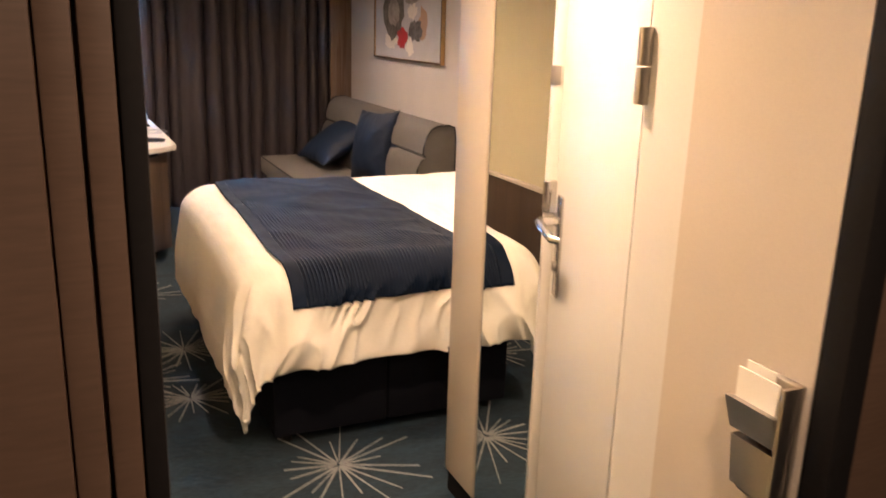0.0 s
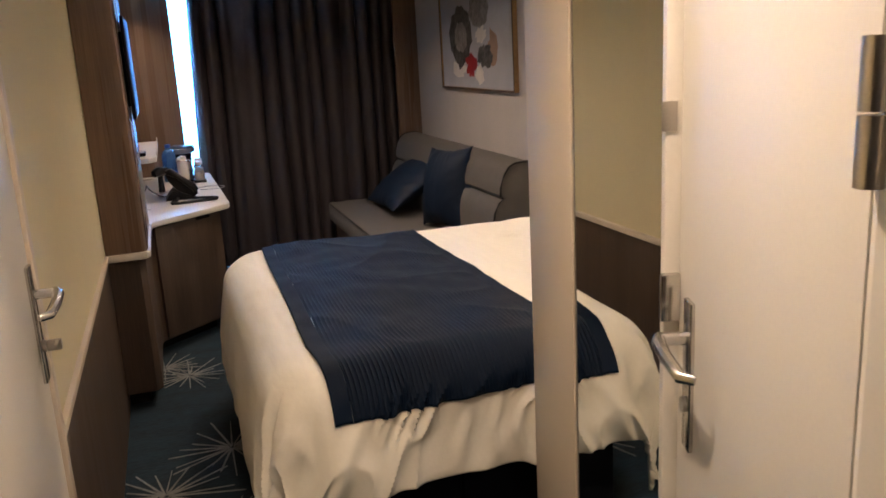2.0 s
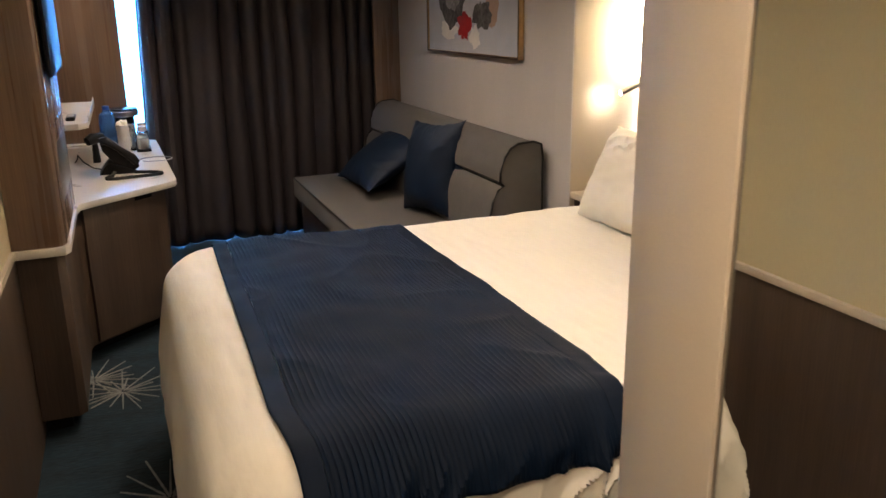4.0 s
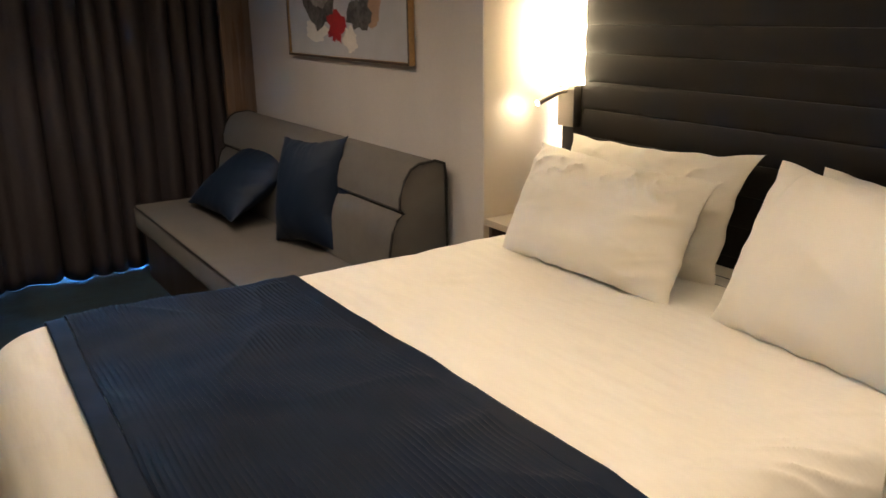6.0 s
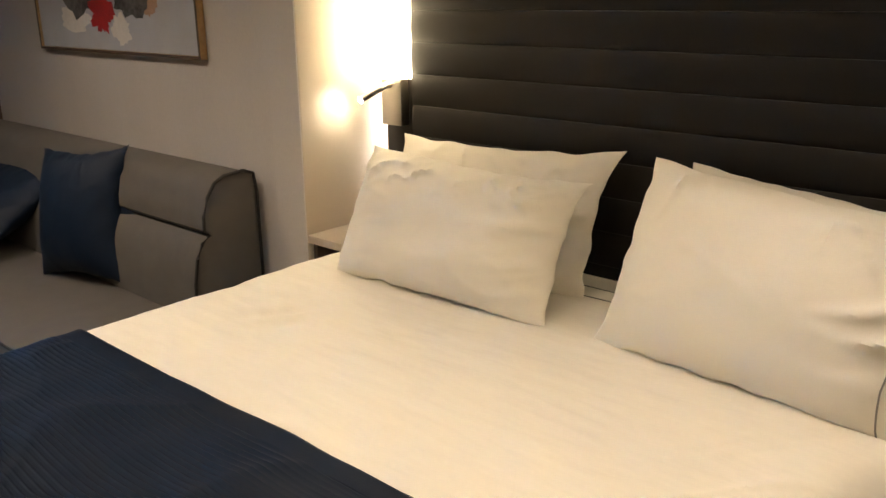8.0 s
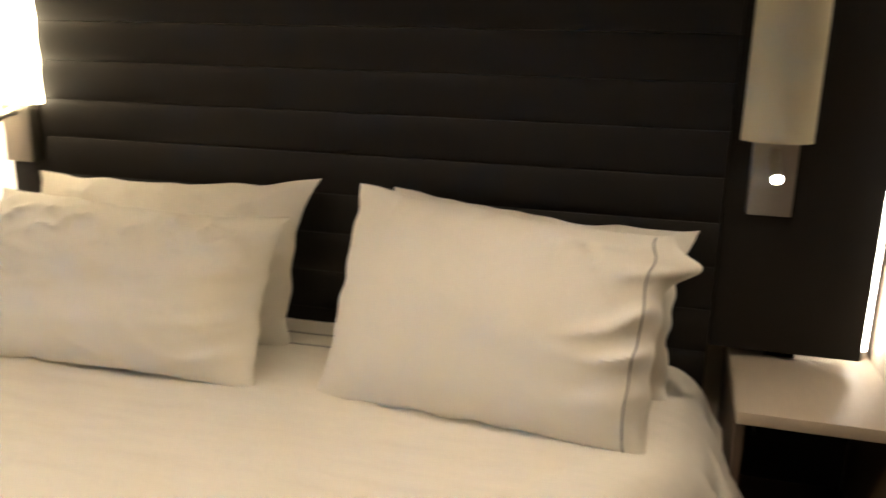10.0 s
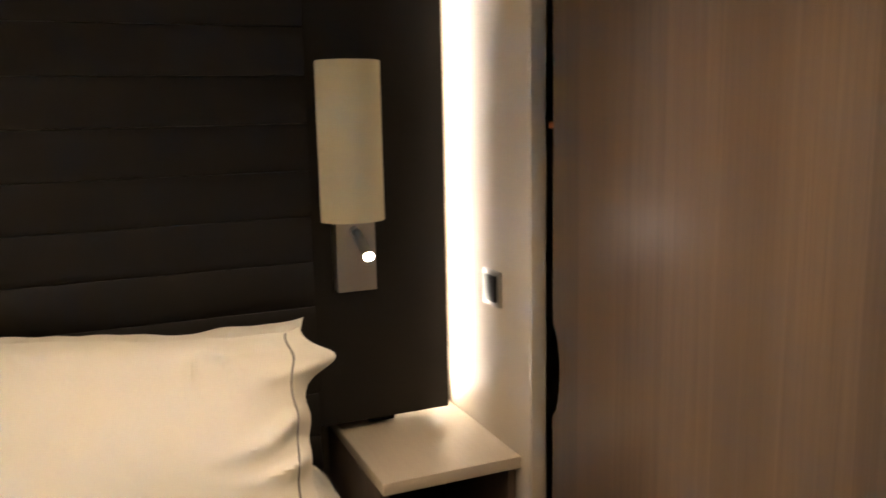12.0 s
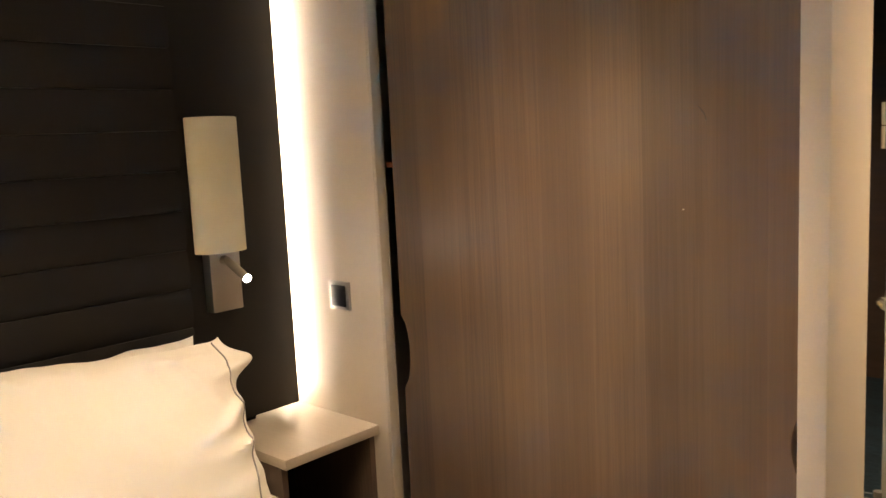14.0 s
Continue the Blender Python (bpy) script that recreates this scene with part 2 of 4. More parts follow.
def tube(bm, points, radius, sides=8, closed=False):
    """A round bar along a line of points."""
    pts = [Vector(p) for p in points]
    n = len(pts)
    rings = []
    ref = Vector((0, 0, 1))
    for i, p in enumerate(pts):
        a = pts[i - 1] if (i or closed) else p
        b = pts[(i + 1) % n] if (i < n - 1 or closed) else p
        d = (b - a).normalized()
        u = d.cross(ref if abs(d.dot(ref)) < 0.95 else Vector((1, 0, 0))).normalized()
        w = d.cross(u)
        r = radius[i] if isinstance(radius, (list, tuple)) else radius
        rings.append([bm.verts.new(p + r * (math.cos(k * math.tau / sides) * u + math.sin(k * math.tau / sides) * w)) for k in range(sides)])
    for i in range(n if closed else n - 1):
        r0, r1 = rings[i], rings[(i + 1) % n]
        for k in range(sides):
            bm.faces.new((r0[k], r0[(k + 1) % sides], r1[(k + 1) % sides], r1[k]))
    if not closed:
        bm.faces.new(rings[0][::-1])
        bm.faces.new(rings[-1])
    return bm


def lathe(bm, profile, centre, sides=28):
    """A turned body: profile of (radius, height) round a vertical axis at centre."""
    cx, cy, cz = centre
    rings = []
    for r, h in profile:
        rings.append([bm.verts.new((cx + r * math.cos(k * math.tau / sides), cy + r * math.sin(k * math.tau / sides), cz + h)) for k in range(sides)])
    for r0, r1 in zip(rings, rings[1:]):
        for k in range(sides):
            bm.faces.new((r0[k], r0[(k + 1) % sides], r1[(k + 1) % sides], r1[k]))
    bm.faces.new(rings[0][::-1])
    bm.faces.new(rings[-1])
    return bm


def smooth_mesh(me, degrees=35):
    me.shade_smooth()
    me.set_sharp_from_angle(angle=radians(degrees))


def mesh_of(name, bm, mat, smooth=True):
    me = bpy.data.meshes.new(name)
    bmesh.ops.recalc_face_normals(bm, faces=bm.faces[:])
    bm.to_mesh(me)
    bm.free()
    me.materials.append(mat)
    if smooth:
        smooth_mesh(me)
    return me


def thing(name, label, category, at=(0, 0, 0), group="", kind=""):
    ob = new(name)
    ob.empty_display_size = 0.1
    ob.location = at
    bpy.context.view_layer.update()
    return tagged(ob, label, category, group, kind)


def part(name, bm, mat, parent, label=""):
    ob = new(name, mesh_of(name, bm, mat))
    ob.parent = parent
    base = Vector((0, 0, 0))
    p = parent
    while p:
        base += p.location
        p = p.parent
    ob.location = -base
    return tagged(ob, label) if label else ob


def solid(name, bm, mat, label, category, group="", kind=""):
    return tagged(new(name, mesh_of(name, bm, mat)), label, category, group, kind)


def structure(name, bm, mat, label="", category=""):
    return tagged(new(name, mesh_of(name, bm, mat)), label, category, kind="structure")


B = bmesh.new

# ---- plan ----
LEFT, RIGHT = 0.10, 1.118          # corridor's walls
HEADWALL, PICWALL = 2.66, 2.245    # walls behind the bed and behind the sofa
COLUMN = 4.52                      # where the bed niche ends
PANEL = 2.337                      # cream side of the wardrobe
OUT = 1.0                          # outer face of the entry wall

# ---- setting ----
structure("floor", box(B(), -1.6, -1.2, -0.12, 3.2, 7.3, 0.0), CARPET, "dark teal-blue patterned cabin carpet", "floor")
structure("ceiling", box(B(), -1.6, -1.2, CEIL, 3.2, 7.3, CEIL + 0.1), CEILPAINT, "pale painted cabin ceiling panels", "ceiling")
# left wall: wallpaper above, wood below, with a door opening
structure("wall_west", box(box(B(), LEFT - 0.1, 2.66, 0.7, LEFT, 7.3, CEIL), LEFT - 0.1, 1.0605, 0, LEFT, 1.93, CEIL), YELLOW, "pale yellow wallpapered cabin wall", "wall")
structure("wall_west_lintel", box(B(), LEFT - 0.1, 1.93, 2.0, LEFT, 2.66, CEIL), YELLOW, "wallpapered wall above the bathroom door", "wall")
structure("wainscot", box(box(B(), LEFT - 0.1, 2.66, 0.0, LEFT + 0.002, 4.46, 0.69), LEFT - 0.1, 4.46, 0.0, LEFT, 7.3, 0.7), DARKWOOD, "dark wood panelling on the lower wall", "panelling")
structure("trim", box(B(), LEFT - 0.02, 2.66, 0.69, LEFT + 0.014, 4.405, 0.714, 0.004), CREAM, "cream rail on top of the wood panelling", "trim")
# entry wall with a dark opening, seen from the hallway
structure("wall_south_left", box(B(), -1.6, OUT + 0.02, 0, 0.131, 1.06, CEIL), HALLWOOD, "dark brown hallway panelling", "wall")
for k, (x0, x1) in enumerate(((-0.6, 0.0765), (0.0777, 0.1035), (0.1065, 0.131))):
    structure("hall_panel_" + str(k + 1), box(B(), x0, OUT, 0, x1, OUT + 0.02, CEIL, 0.003), HALLWOOD, "dark brown hallway wood panel", "panel")
structure("door_jamb_left", box(B(), 0.1315, OUT - 0.004, 0, 0.1505, 1.04, CEIL, 0.004), BLACK, "black door jamb of the cabin entry", "door frame")
structure("wall_south_right", box(B(), 0.92, 0.995, 0, 1.30, 1.27, CEIL), CREAM, "cream wall beside the cabin entry", "wall")
structure("hall_wall_right", box(B(), 0.96, 0.955, 0, 3.2, 0.994, CEIL), HALLWOOD, "dark brown hallway wall", "wall")
structure("door_jamb_right", box(B(), 0.918, 0.95, 0, 0.96, 0.994, CEIL, 0.006), BLACK, "black corner edging at the cabin entry", "trim")
structure("door_frame_entry", prism(B(), [(0.92, 1.27), (0.9175, 1.305), (0.9205, 1.378), (1.30, 1.378), (1.30, 1.27)], "z", 0, CEIL), WHITEPAINT, "white steel frame of the cabin entry door", "door frame")
structure("hall_wall_back", box(B(), -1.6, -1.2, 0, 3.2, -1.1, CEIL), HALLWOOD, "dark hallway wall opposite the cabin", "wall")
structure("hall_wall_end", box(box(B(), -1.6, -1.1, 0, -1.5, 0.99, CEIL), 3.1, -1.1, 0, 3.2, 0.954, CEIL), HALLWOOD, "dark hallway end walls", "wall")
structure("wall_recess", box(box(B(), 1.30, 0.996, 0, 1.36, 1.9, CEIL), 1.30, 1.9, 0, 1.165, 1.915, CEIL), CREAM, "cream wall behind the open entry door", "wall")
# wardrobe block
structure("wall_wardrobe_end", box(B(), 1.122, 1.916, 0, 1.16, 2.266, CEIL), CREAM, "end panel of the wardrobe", "wall")
structure("post", box(B(), 1.112, 2.268, 0.075, 1.156, 2.461, CEIL - 0.001, 0.003), CREAM, "cream painted post at the wardrobe corner", "post")
# the foot's black paints in the shadow gap below the post
structure("post_foot", box(B(), 1.12, 2.274, 0, 1.15, 2.452, 0.0748), BLACK, "recessed foot, coloured black for the shadow gap under the post", "post")
# black colour stands in for the unlit depth of the wardrobe
structure("wall_wardrobe_back", box(B(), 1.17, 1.7, 0, 2.66, 1.76, CEIL), BLACK, "wardrobe back wall, coloured black for its unlit inside", "wall")
structure("wall_wardrobe_side", box(B(), 2.2145, 2.312, 0, HEADWALL, PANEL, CEIL, 0.003), CREAM, "cream side panel beside the bed", "wall")
structure("trim_side", box(B(), 2.203, 2.306, 0, 2.214, PANEL + 0.001, CEIL, 0.002), NIGHTTOP, "beige edge of the side panel", "trim")
# bed niche and sofa wall
structure("wall_east", box(B(), HEADWALL, 1.7, 0, HEADWALL + 0.1, COLUMN + 0.1, CEIL), CREAM, "cream wall behind the headboard", "wall")
structure("wall_niche", box(B(), 2.212, COLUMN, 0, HEADWALL, COLUMN + 0.14, CEIL, 0.003), CREAM, "cream side of the bed niche", "wall")
structure("wall_sofa", box(B(), PICWALL, COLUMN + 0.1405, 0, PICWALL + 0.1, 7.3, CEIL), GREYWALL, "grey wallpapered wall behind the sofa", "wall")
structure("wall_sofa_end", box(B(), 2.208, COLUMN + 0.002, 0, 2.2119, COLUMN + 0.1405, CEIL), GREYWALL, "grey wallpapered end of the niche wall", "wall")
# window end
structure("wall_north", box(box(box(B(), LEFT, 7.2, 0, 0.35, 7.3, CEIL), 2.12, 7.2, 0, 2.4, 7.3, CEIL), 0.35, 7.2, 2.0, 2.12, 7.3, CEIL), CREAM, "outer wall round the balcony door", "wall")
structure("window_surround_left", box(B(), LEFT, 6.86, 0, 0.515, 6.90, CEIL - 0.002, 0.003), WOOD, "wood panel beside the window", "panel")
structure("window_surround_right", box(B(), 2.07, 6.86, 0, PICWALL - 0.001, 6.90, 1.95, 0.003), WOOD, "wood panel beside the curtain", "panel")
structure("window_header", box(B(), 0.5155, 6.86, 1.95, PICWALL - 0.001, 6.90, CEIL - 0.02, 0.003), WOOD, "wood pelmet above the curtain", "pelmet")
structure("trim_ceiling", box(B(), LEFT, 6.83, CEIL - 0.02, PICWALL - 0.001, 6.90, CEIL - 0.001, 0.003), CEILPAINT, "pale trim along the ceiling", "trim")
structure("baseboard", box(B(), PICWALL - 0.012, 4.67, 0.0, PICWALL - 0.001, 6.85, 0.07, 0.003), DARKWOOD, "dark skirting behind the sofa", "baseboard")

# the balcony door behind the curtain
win = thing("window_1", "white framed balcony glass door in daylight", "window", (0.35, 7.2, 0), kind="structure")
part("window_frame", box(box(box(B(), 0.351, 7.22, 0.05, 0.41, 7.27, 1.999, 0.006), 1.2, 7.22, 0.05, 1.26, 7.27, 1.999, 0.006), 2.06, 7.22, 0.05, 2.119, 7.27, 1.999, 0.006), WHITEPAINT, win)
part("window_sill", box(B(), 0.351, 7.205, 0.001, 2.119, 7.29, 0.05, 0.006), STEEL, win)
for x0, x1 in ((0.411, 1.199), (1.261, 2.059)):
    pane = part("pane", box(B(), x0, 7.24, 0.051, x1, 7.248, 1.998), CLEAR, win)
    pane.visible_shadow = False
SKYCARD = bpy.data.materials.new("bright_sky_backdrop")
SKYCARD.use_nodes = True
_n = SKYCARD.node_tree
_e = _n.nodes.new("ShaderNodeEmission")
_e.inputs[0].default_value, _e.inputs[1].default_value = (0.11, 0.42, 1.0, 1), 125.0
_n.links.new(_e.outputs[0], _n.nodes["Material Output"].inputs[0])
structure("backdrop", box(B(), -3.0, 9.6, -1.5, 5.0, 9.62, 4.5), SKYCARD, "bright hazy daylight beyond the balcony", "backdrop")
structure("balcony_deck", box(B(), -3.0, 7.31, -0.12, 5.0, 9.59, -0.02), WHITEPAINT, "pale balcony deck outside the glass", "ground")

# ---- doors ----


def lever_set(parent, origin, along, out, plate_h=0.235, key=False):
    """A lever handle on a narrow plate. along: the way the lever points; out: away from the leaf."""
    o, a, w = Vector(origin), Vector(along).normalized(), Vector(out).normalized()
    up = Vector((0, 0, 1))

    def blk(bm, ca, cw, cz, ha, hw, hz, bev):
        c = o + a * ca + w * cw + up * cz
        t = B()
        box(t, -ha, -hw, -hz, ha, hw, hz, bev)
        m = Matrix((a, w, up)).transposed().to_4x4()
        bmesh.ops.transform(t, matrix=Matrix.Translation(c) @ m, verts=t.verts[:])
        me = bpy.data.meshes.new("tmp")
        t.to_mesh(me)
        t.free()
        bm.from_mesh(me)
        bpy.data.meshes.remove(me)
        return bm
    plate = part("handle_plate", blk(B(), 0, 0.004, -0.06, 0.018, 0.0039, plate_h / 2, 0.002), CHROME, parent, "brushed chrome handle plate")
    bm = B()
    tube(bm, [o + w * 0.006, o + w * 0.045], 0.010, 10)
    pts = [o + w * 0.045 - a * 0.006, o + w * 0.052 + a * 0.015, o + w * 0.053 + a * 0.06 - up * 0.004, o + w * 0.047 + a * 0.115 - up * 0.012, o + w * 0.03 + a * 0.125 - up * 0.014]
    tube(bm, pts, [0.010, 0.011, 0.010, 0.009, 0.007], 10)
    part("lever", bm, CHROME, parent, "chrome door lever")
    bm = B()
    tube(bm, [o - up * 0.105 + w * 0.003, o - up * 0.105 + w * 0.014], 0.012, 12)
    if key:
        blk(bm, 0.0, 0.028, -0.105, 0.006, 0.014, 0.011, 0.003)
        blk(bm, 0.018, 0.034, -0.098, 0.018, 0.003, 0.003, 0.001)
    part("lock_cylinder", bm, STEEL, parent)


# bathroom door in the left wall, closed
bath = thing("door_1", "closed cream bathroom door with chrome lever", "door", (LEFT, 1.95, 0), kind="structure")
part("door_leaf", box(B(), LEFT - 0.03, 1.985, 0.01, LEFT + 0.012, 2.615, 1.97, 0.003), WHITEPAINT, bath)
part("door_frame", box(box(box(B(), LEFT - 0.09, 1.932, 0, LEFT + 0.02, 1.98, 1.998, 0.004), LEFT - 0.09, 2.62, 0, LEFT + 0.02, 2.658, 1.998, 0.004), LEFT - 0.09, 1.98, 1.974, LEFT + 0.019, 2.62, 1.998, 0.003), CREAM, bath)
lever_set(bath, (LEFT + 0.012, 2.575, 1.045), (0, -1, 0), (1, 0, 0), key=True)
for z0 in (1.53, 0.25):
    part("hinge", tube(tube(B(), [(LEFT + 0.026, 1.984, z0), (LEFT + 0.026, 1.984, z0 + 0.072)], 0.011, 12), [(LEFT + 0.026, 1.984, z0 + 0.076), (LEFT + 0.026, 1.984, z0 + 0.15)], 0.011, 12), STEEL, bath, "steel hinge barrel")

# entry door, standing open
HX, HY = 0.922, 1.380
DA = radians(19.7)
du, dn = Vector((math.sin(DA), math.cos(DA), 0)), Vector((-math.cos(DA), math.sin(DA), 0))
entry = thing("door_2", "white cabin entry door standing open", "door", (HX, HY, 0), kind="structure")


def leaf_box(u0, u1, n0, n1, z0, z1, bev=0.003, bm=None):
    t = B()
    box(t, u0, n0, z0, u1, n1, z1, bev)
    m = Matrix((du, dn, Vector((0, 0, 1)))).transposed().to_4x4()
    bmesh.ops.transform(t, matrix=Matrix.Translation((HX, HY, 0)) @ m, verts=t.verts[:])
    return t


part("door_leaf", leaf_box(0.012, 0.573, -0.045, 0.0, 0.012, 2.0, 0.0015), WHITEPAINT, entry)
part("door_lip", leaf_box(0.5735, 0.596, -0.003, 0.024, 0.012, 2.0, 0.003), WHITEPAINT, entry)
part("hinge_strip", leaf_box(-0.010, 0.0118, -0.04, -0.002, 0.012, 2.0, 0.001), WHITEPAINT, entry)
p0 = Vector((HX, HY, 0))
lever_set(entry, p0 + du * 0.502 + Vector((0, 0, 1.03)), -du, dn)
part("strike_plate", leaf_box(0.5705, 0.5734, 0.007, 0.030, 1.327, 1.371, 0.001), STEEL, entry, "small steel latch plate")
part("lock_box", leaf_box(0.560, 0.5733, 0.0005, 0.032, 1.035, 1.112, 0.004), CHROME, entry, "chrome electronic lock housing")
part("closer_bracket", leaf_box(0.545, 0.5733, 0.0005, 0.040, 1.615, 1.70, 0.004), STEEL, entry, "steel catch near the top")
for z0 in (1.338, 0.3):
    b0 = p0 + dn * 0.008
    part("hinge", tube(tube(B(), [b0 + Vector((0, 0, z0)), b0 + Vector((0, 0, z0 + 0.057))], 0.012, 14), [b0 + Vector((0, 0, z0 + 0.060)), b0 + Vector((0, 0, z0 + 0.117))], 0.012, 14), STEEL, entry, "steel hinge barrel")

# card holder beside the entry
card = thing("card_holder", "satin steel wall card holder with white cards", "card holder", (0.92, 1.05, 0.87))
part("back_plate", box(B(), 0.905, 1.002, 0.835, 0.9195, 1.085, 1.022, 0.004), STEEL, card)
part("side_cheek", box(B(), 0.880, 1.001, 0.85, 0.9045, 1.008, 1.022, 0.002), STEEL, card)
part("pocket", prism(B(), [(0.9045, 0.925), (0.890, 0.93), (0.874, 0.98), (0.9045, 0.972)], "y", 1.0085, 1.095, 0.002), STEEL, card)
part("lower_flap", prism(B(), [(0.9045, 0.845), (0.896, 0.847), (0.888, 0.922), (0.9045, 0.922)], "y", 1.0085, 1.088, 0.002), STEEL, card)
part("paper_card", box(B(), 0.890, 1.020, 0.9725, 0.8925, 1.090, 1.019), LINEN, card, "white card in the pocket")
part("paper_card", box(B(), 0.896, 1.034, 0.9725, 0.8985, 1.082, 1.03), LINEN, card, "white card in the pocket")

# mirror on the wardrobe end
mirror = thing("wall_mirror", "tall frameless mirror on the wardrobe end", "mirror", (1.12, 2.09, 0.05))
part("mirror_glass", box(B(), 1.1175, 1.918, 0.05, 1.1218, 2.262, CEIL - 0.02), MIRROR, mirror)
part("mirror_edge", box(B(), 1.1165, 2.2622, 0.05, 1.1218, 2.2672, CEIL - 0.02), STEEL, mirror, "thin metal edge")

# ---- wardrobe ----


def notched(x0, x1, z1, left, right):
    """The outline of a sliding door with an oval finger notch in each long edge."""
    pts = [(x0, 0.02), (x1, 0.02)]
    za, zb = right
    pts += [(x1 - 0.026 * math.sin(math.pi * k / 10) ** 0.5, za + (zb - za) * k / 10) for k in range(11)]
    pts += [(x1, z1), (x0, z1)]
    za, zb = left
    pts += [(x0 + 0.034 * math.sin(math.pi * k / 10) ** 0.5, zb - (zb - za) * k / 10) for k in range(11)]
    return pts


ward = thing("wardrobe", "wardrobe with a brown wood sliding door", "wardrobe", (1.67, 2.3, 0))
part("sliding_door", prism(B(), notched(1.185, 2.176, CEIL - 0.03, (0.787, 0.935), (0.80, 0.985)), "y", 2.278, 2.308, 0.002), PLANKWOOD, ward, "brown wood sliding door with finger notches")
part("scratch", tube(B(), [(1.385, 2.3085, 1.452), (1.3725, 2.3085, 1.438), (1.369, 2.3085, 1.426)], 0.0012, 5), DARKWOOD, ward, "short dark scratch")
part("chip", tube(B(), [(1.414, 2.3075, 1.267), (1.414, 2.309, 1.267)], 0.0014, 6), NIGHTTOP, ward, "tiny pale chip")
# black sheet behind the door puts shade into its gap and notches
part("dark_gap_backing", box(B(), 1.165, 2.2, 0.02, 2.189, 2.245, CEIL - 0.03), BLACK, ward)
part("bottom_track", box(B(), 1.16, 2.27, 0.0, 2.2, 2.306, 0.018, 0.002), STEEL, ward)
solid("coat_hanger_hook", tube(box(B(), 2.182, 2.292, 1.353, 2.2025, 2.304, 1.366, 0.003), [(2.19, 2.296, 1.36), (2.19, 2.255, 1.364), (2.188, 2.246, 1.36)], 0.004, 6), material("orange_brown_wood", (0.28, 0.09, 0.03), 0.5), "orange-brown hanger hook in the wardrobe gap", "hanger")

# ---- headboard and bedside ----
hb = thing("headboard", "black quilted leatherette headboard with horizontal channels", "headboard", (2.53, 3.5, 0.4))
PITCH = 0.0957
zc = 1.180 - 8 * PITCH
row = None
for k in range(17):
    z0 = zc + k * PITCH
    if z0 > CEIL - 0.03:
        break
    top = min(z0 + PITCH - 0.001, CEIL - 0.01)
    if row is None or top < z0 + 0.088:
        hh = top - z0
        bulge = [(2.520 - 0.008 * math.sin(math.pi * q / 12) ** 0.6, z0 + hh * q / 12) for q in range(13)]
        bm = prism(B(), [(2.56, z0)] + bulge + [(2.56, top)], "y", 2.683, 4.343)
        row = part("channel", bm, LEATHER, hb)
    else:
        o = new("channel", row.data)
        o.parent = hb
        o.location = row.location + Vector((0, 0, k * PITCH))
part("side_panel", box(B(), 2.53, 2.376, 0.714, 2.56, 2.681, CEIL - 0.01, 0.003), LEATHER, hb)
part("side_panel", box(B(), 2.53, 4.345, 0.70, 2.56, 4.472, CEIL - 0.01, 0.003), LEATHER, hb)
part("wall_batten", box(B(), 2.5602, 2.5, 0.5, HEADWALL - 0.001, 2.56, 1.98), BLACK, hb)
part("wall_batten", box(B(), 2.5602, 4.36, 0.5, HEADWALL - 0.001, 4.40, 1.98), BLACK, hb)
# light strips behind the panel edges
for k, y0 in enumerate((2.357, 4.462)):
    st = thing("led_strip", "warm white light strip behind the headboard edge", "light strip", (2.6, y0, 0.7), group="headboard light strips")
    ya, yb = (y0, y0 + 0.026) if k == 0 else (y0 - 0.014, y0 + 0.012)
    part("diffuser", box(B(), 2.580, ya, 0.72, 2.597, yb, CEIL - 0.03, 0.002), LEDGLOW, st)
    part("channel", box(B(), 2.5972, ya - 0.002, 0.70, 2.606, yb + 0.002, CEIL - 0.03), STEEL, st)
    for z0 in (0.75, 1.9):
        part("bracket", box(B(), 2.6062, y0 + 0.002, z0, HEADWALL - 0.001, y0 + 0.01, z0 + 0.02), STEEL, st)


def bedside(y0, y1, z, x0, label):
    t = thing("nightstand", label, "nightstand", (x0 + 0.15, (y0 + y1) / 2, 0), group="nightstands by the bed")
    part("top", box(B(), x0, y0, z - 0.026, 2.655, y1, z, 0.003), NIGHTTOP, t)
    part("side_panel", box(B(), x0 + 0.02, y0 + 0.001, 0.0, 2.655, y0 + 0.019, z - 0.0265, 0.002), DARKWOOD, t)
    part("side_panel", box(B(), x0 + 0.02, y1 - 0.019, 0.0, 2.655, y1 - 0.001, z - 0.0265, 0.002), DARKWOOD, t)
    part("shelf", box(B(), x0 + 0.03, y0 + 0.0195, 0.36, 2.655, y1 - 0.0195, 0.378), DARKWOOD, t)
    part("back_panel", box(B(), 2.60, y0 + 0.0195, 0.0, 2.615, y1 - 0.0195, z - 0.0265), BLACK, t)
    return t


bedside(PANEL + 0.0015, 2.635, 0.695, 2.247, "open dark nightstand with a beige laminate top")
bedside(4.36, COLUMN - 0.001, 0.695, 2.21, "narrow dark nightstand with a beige laminate top")


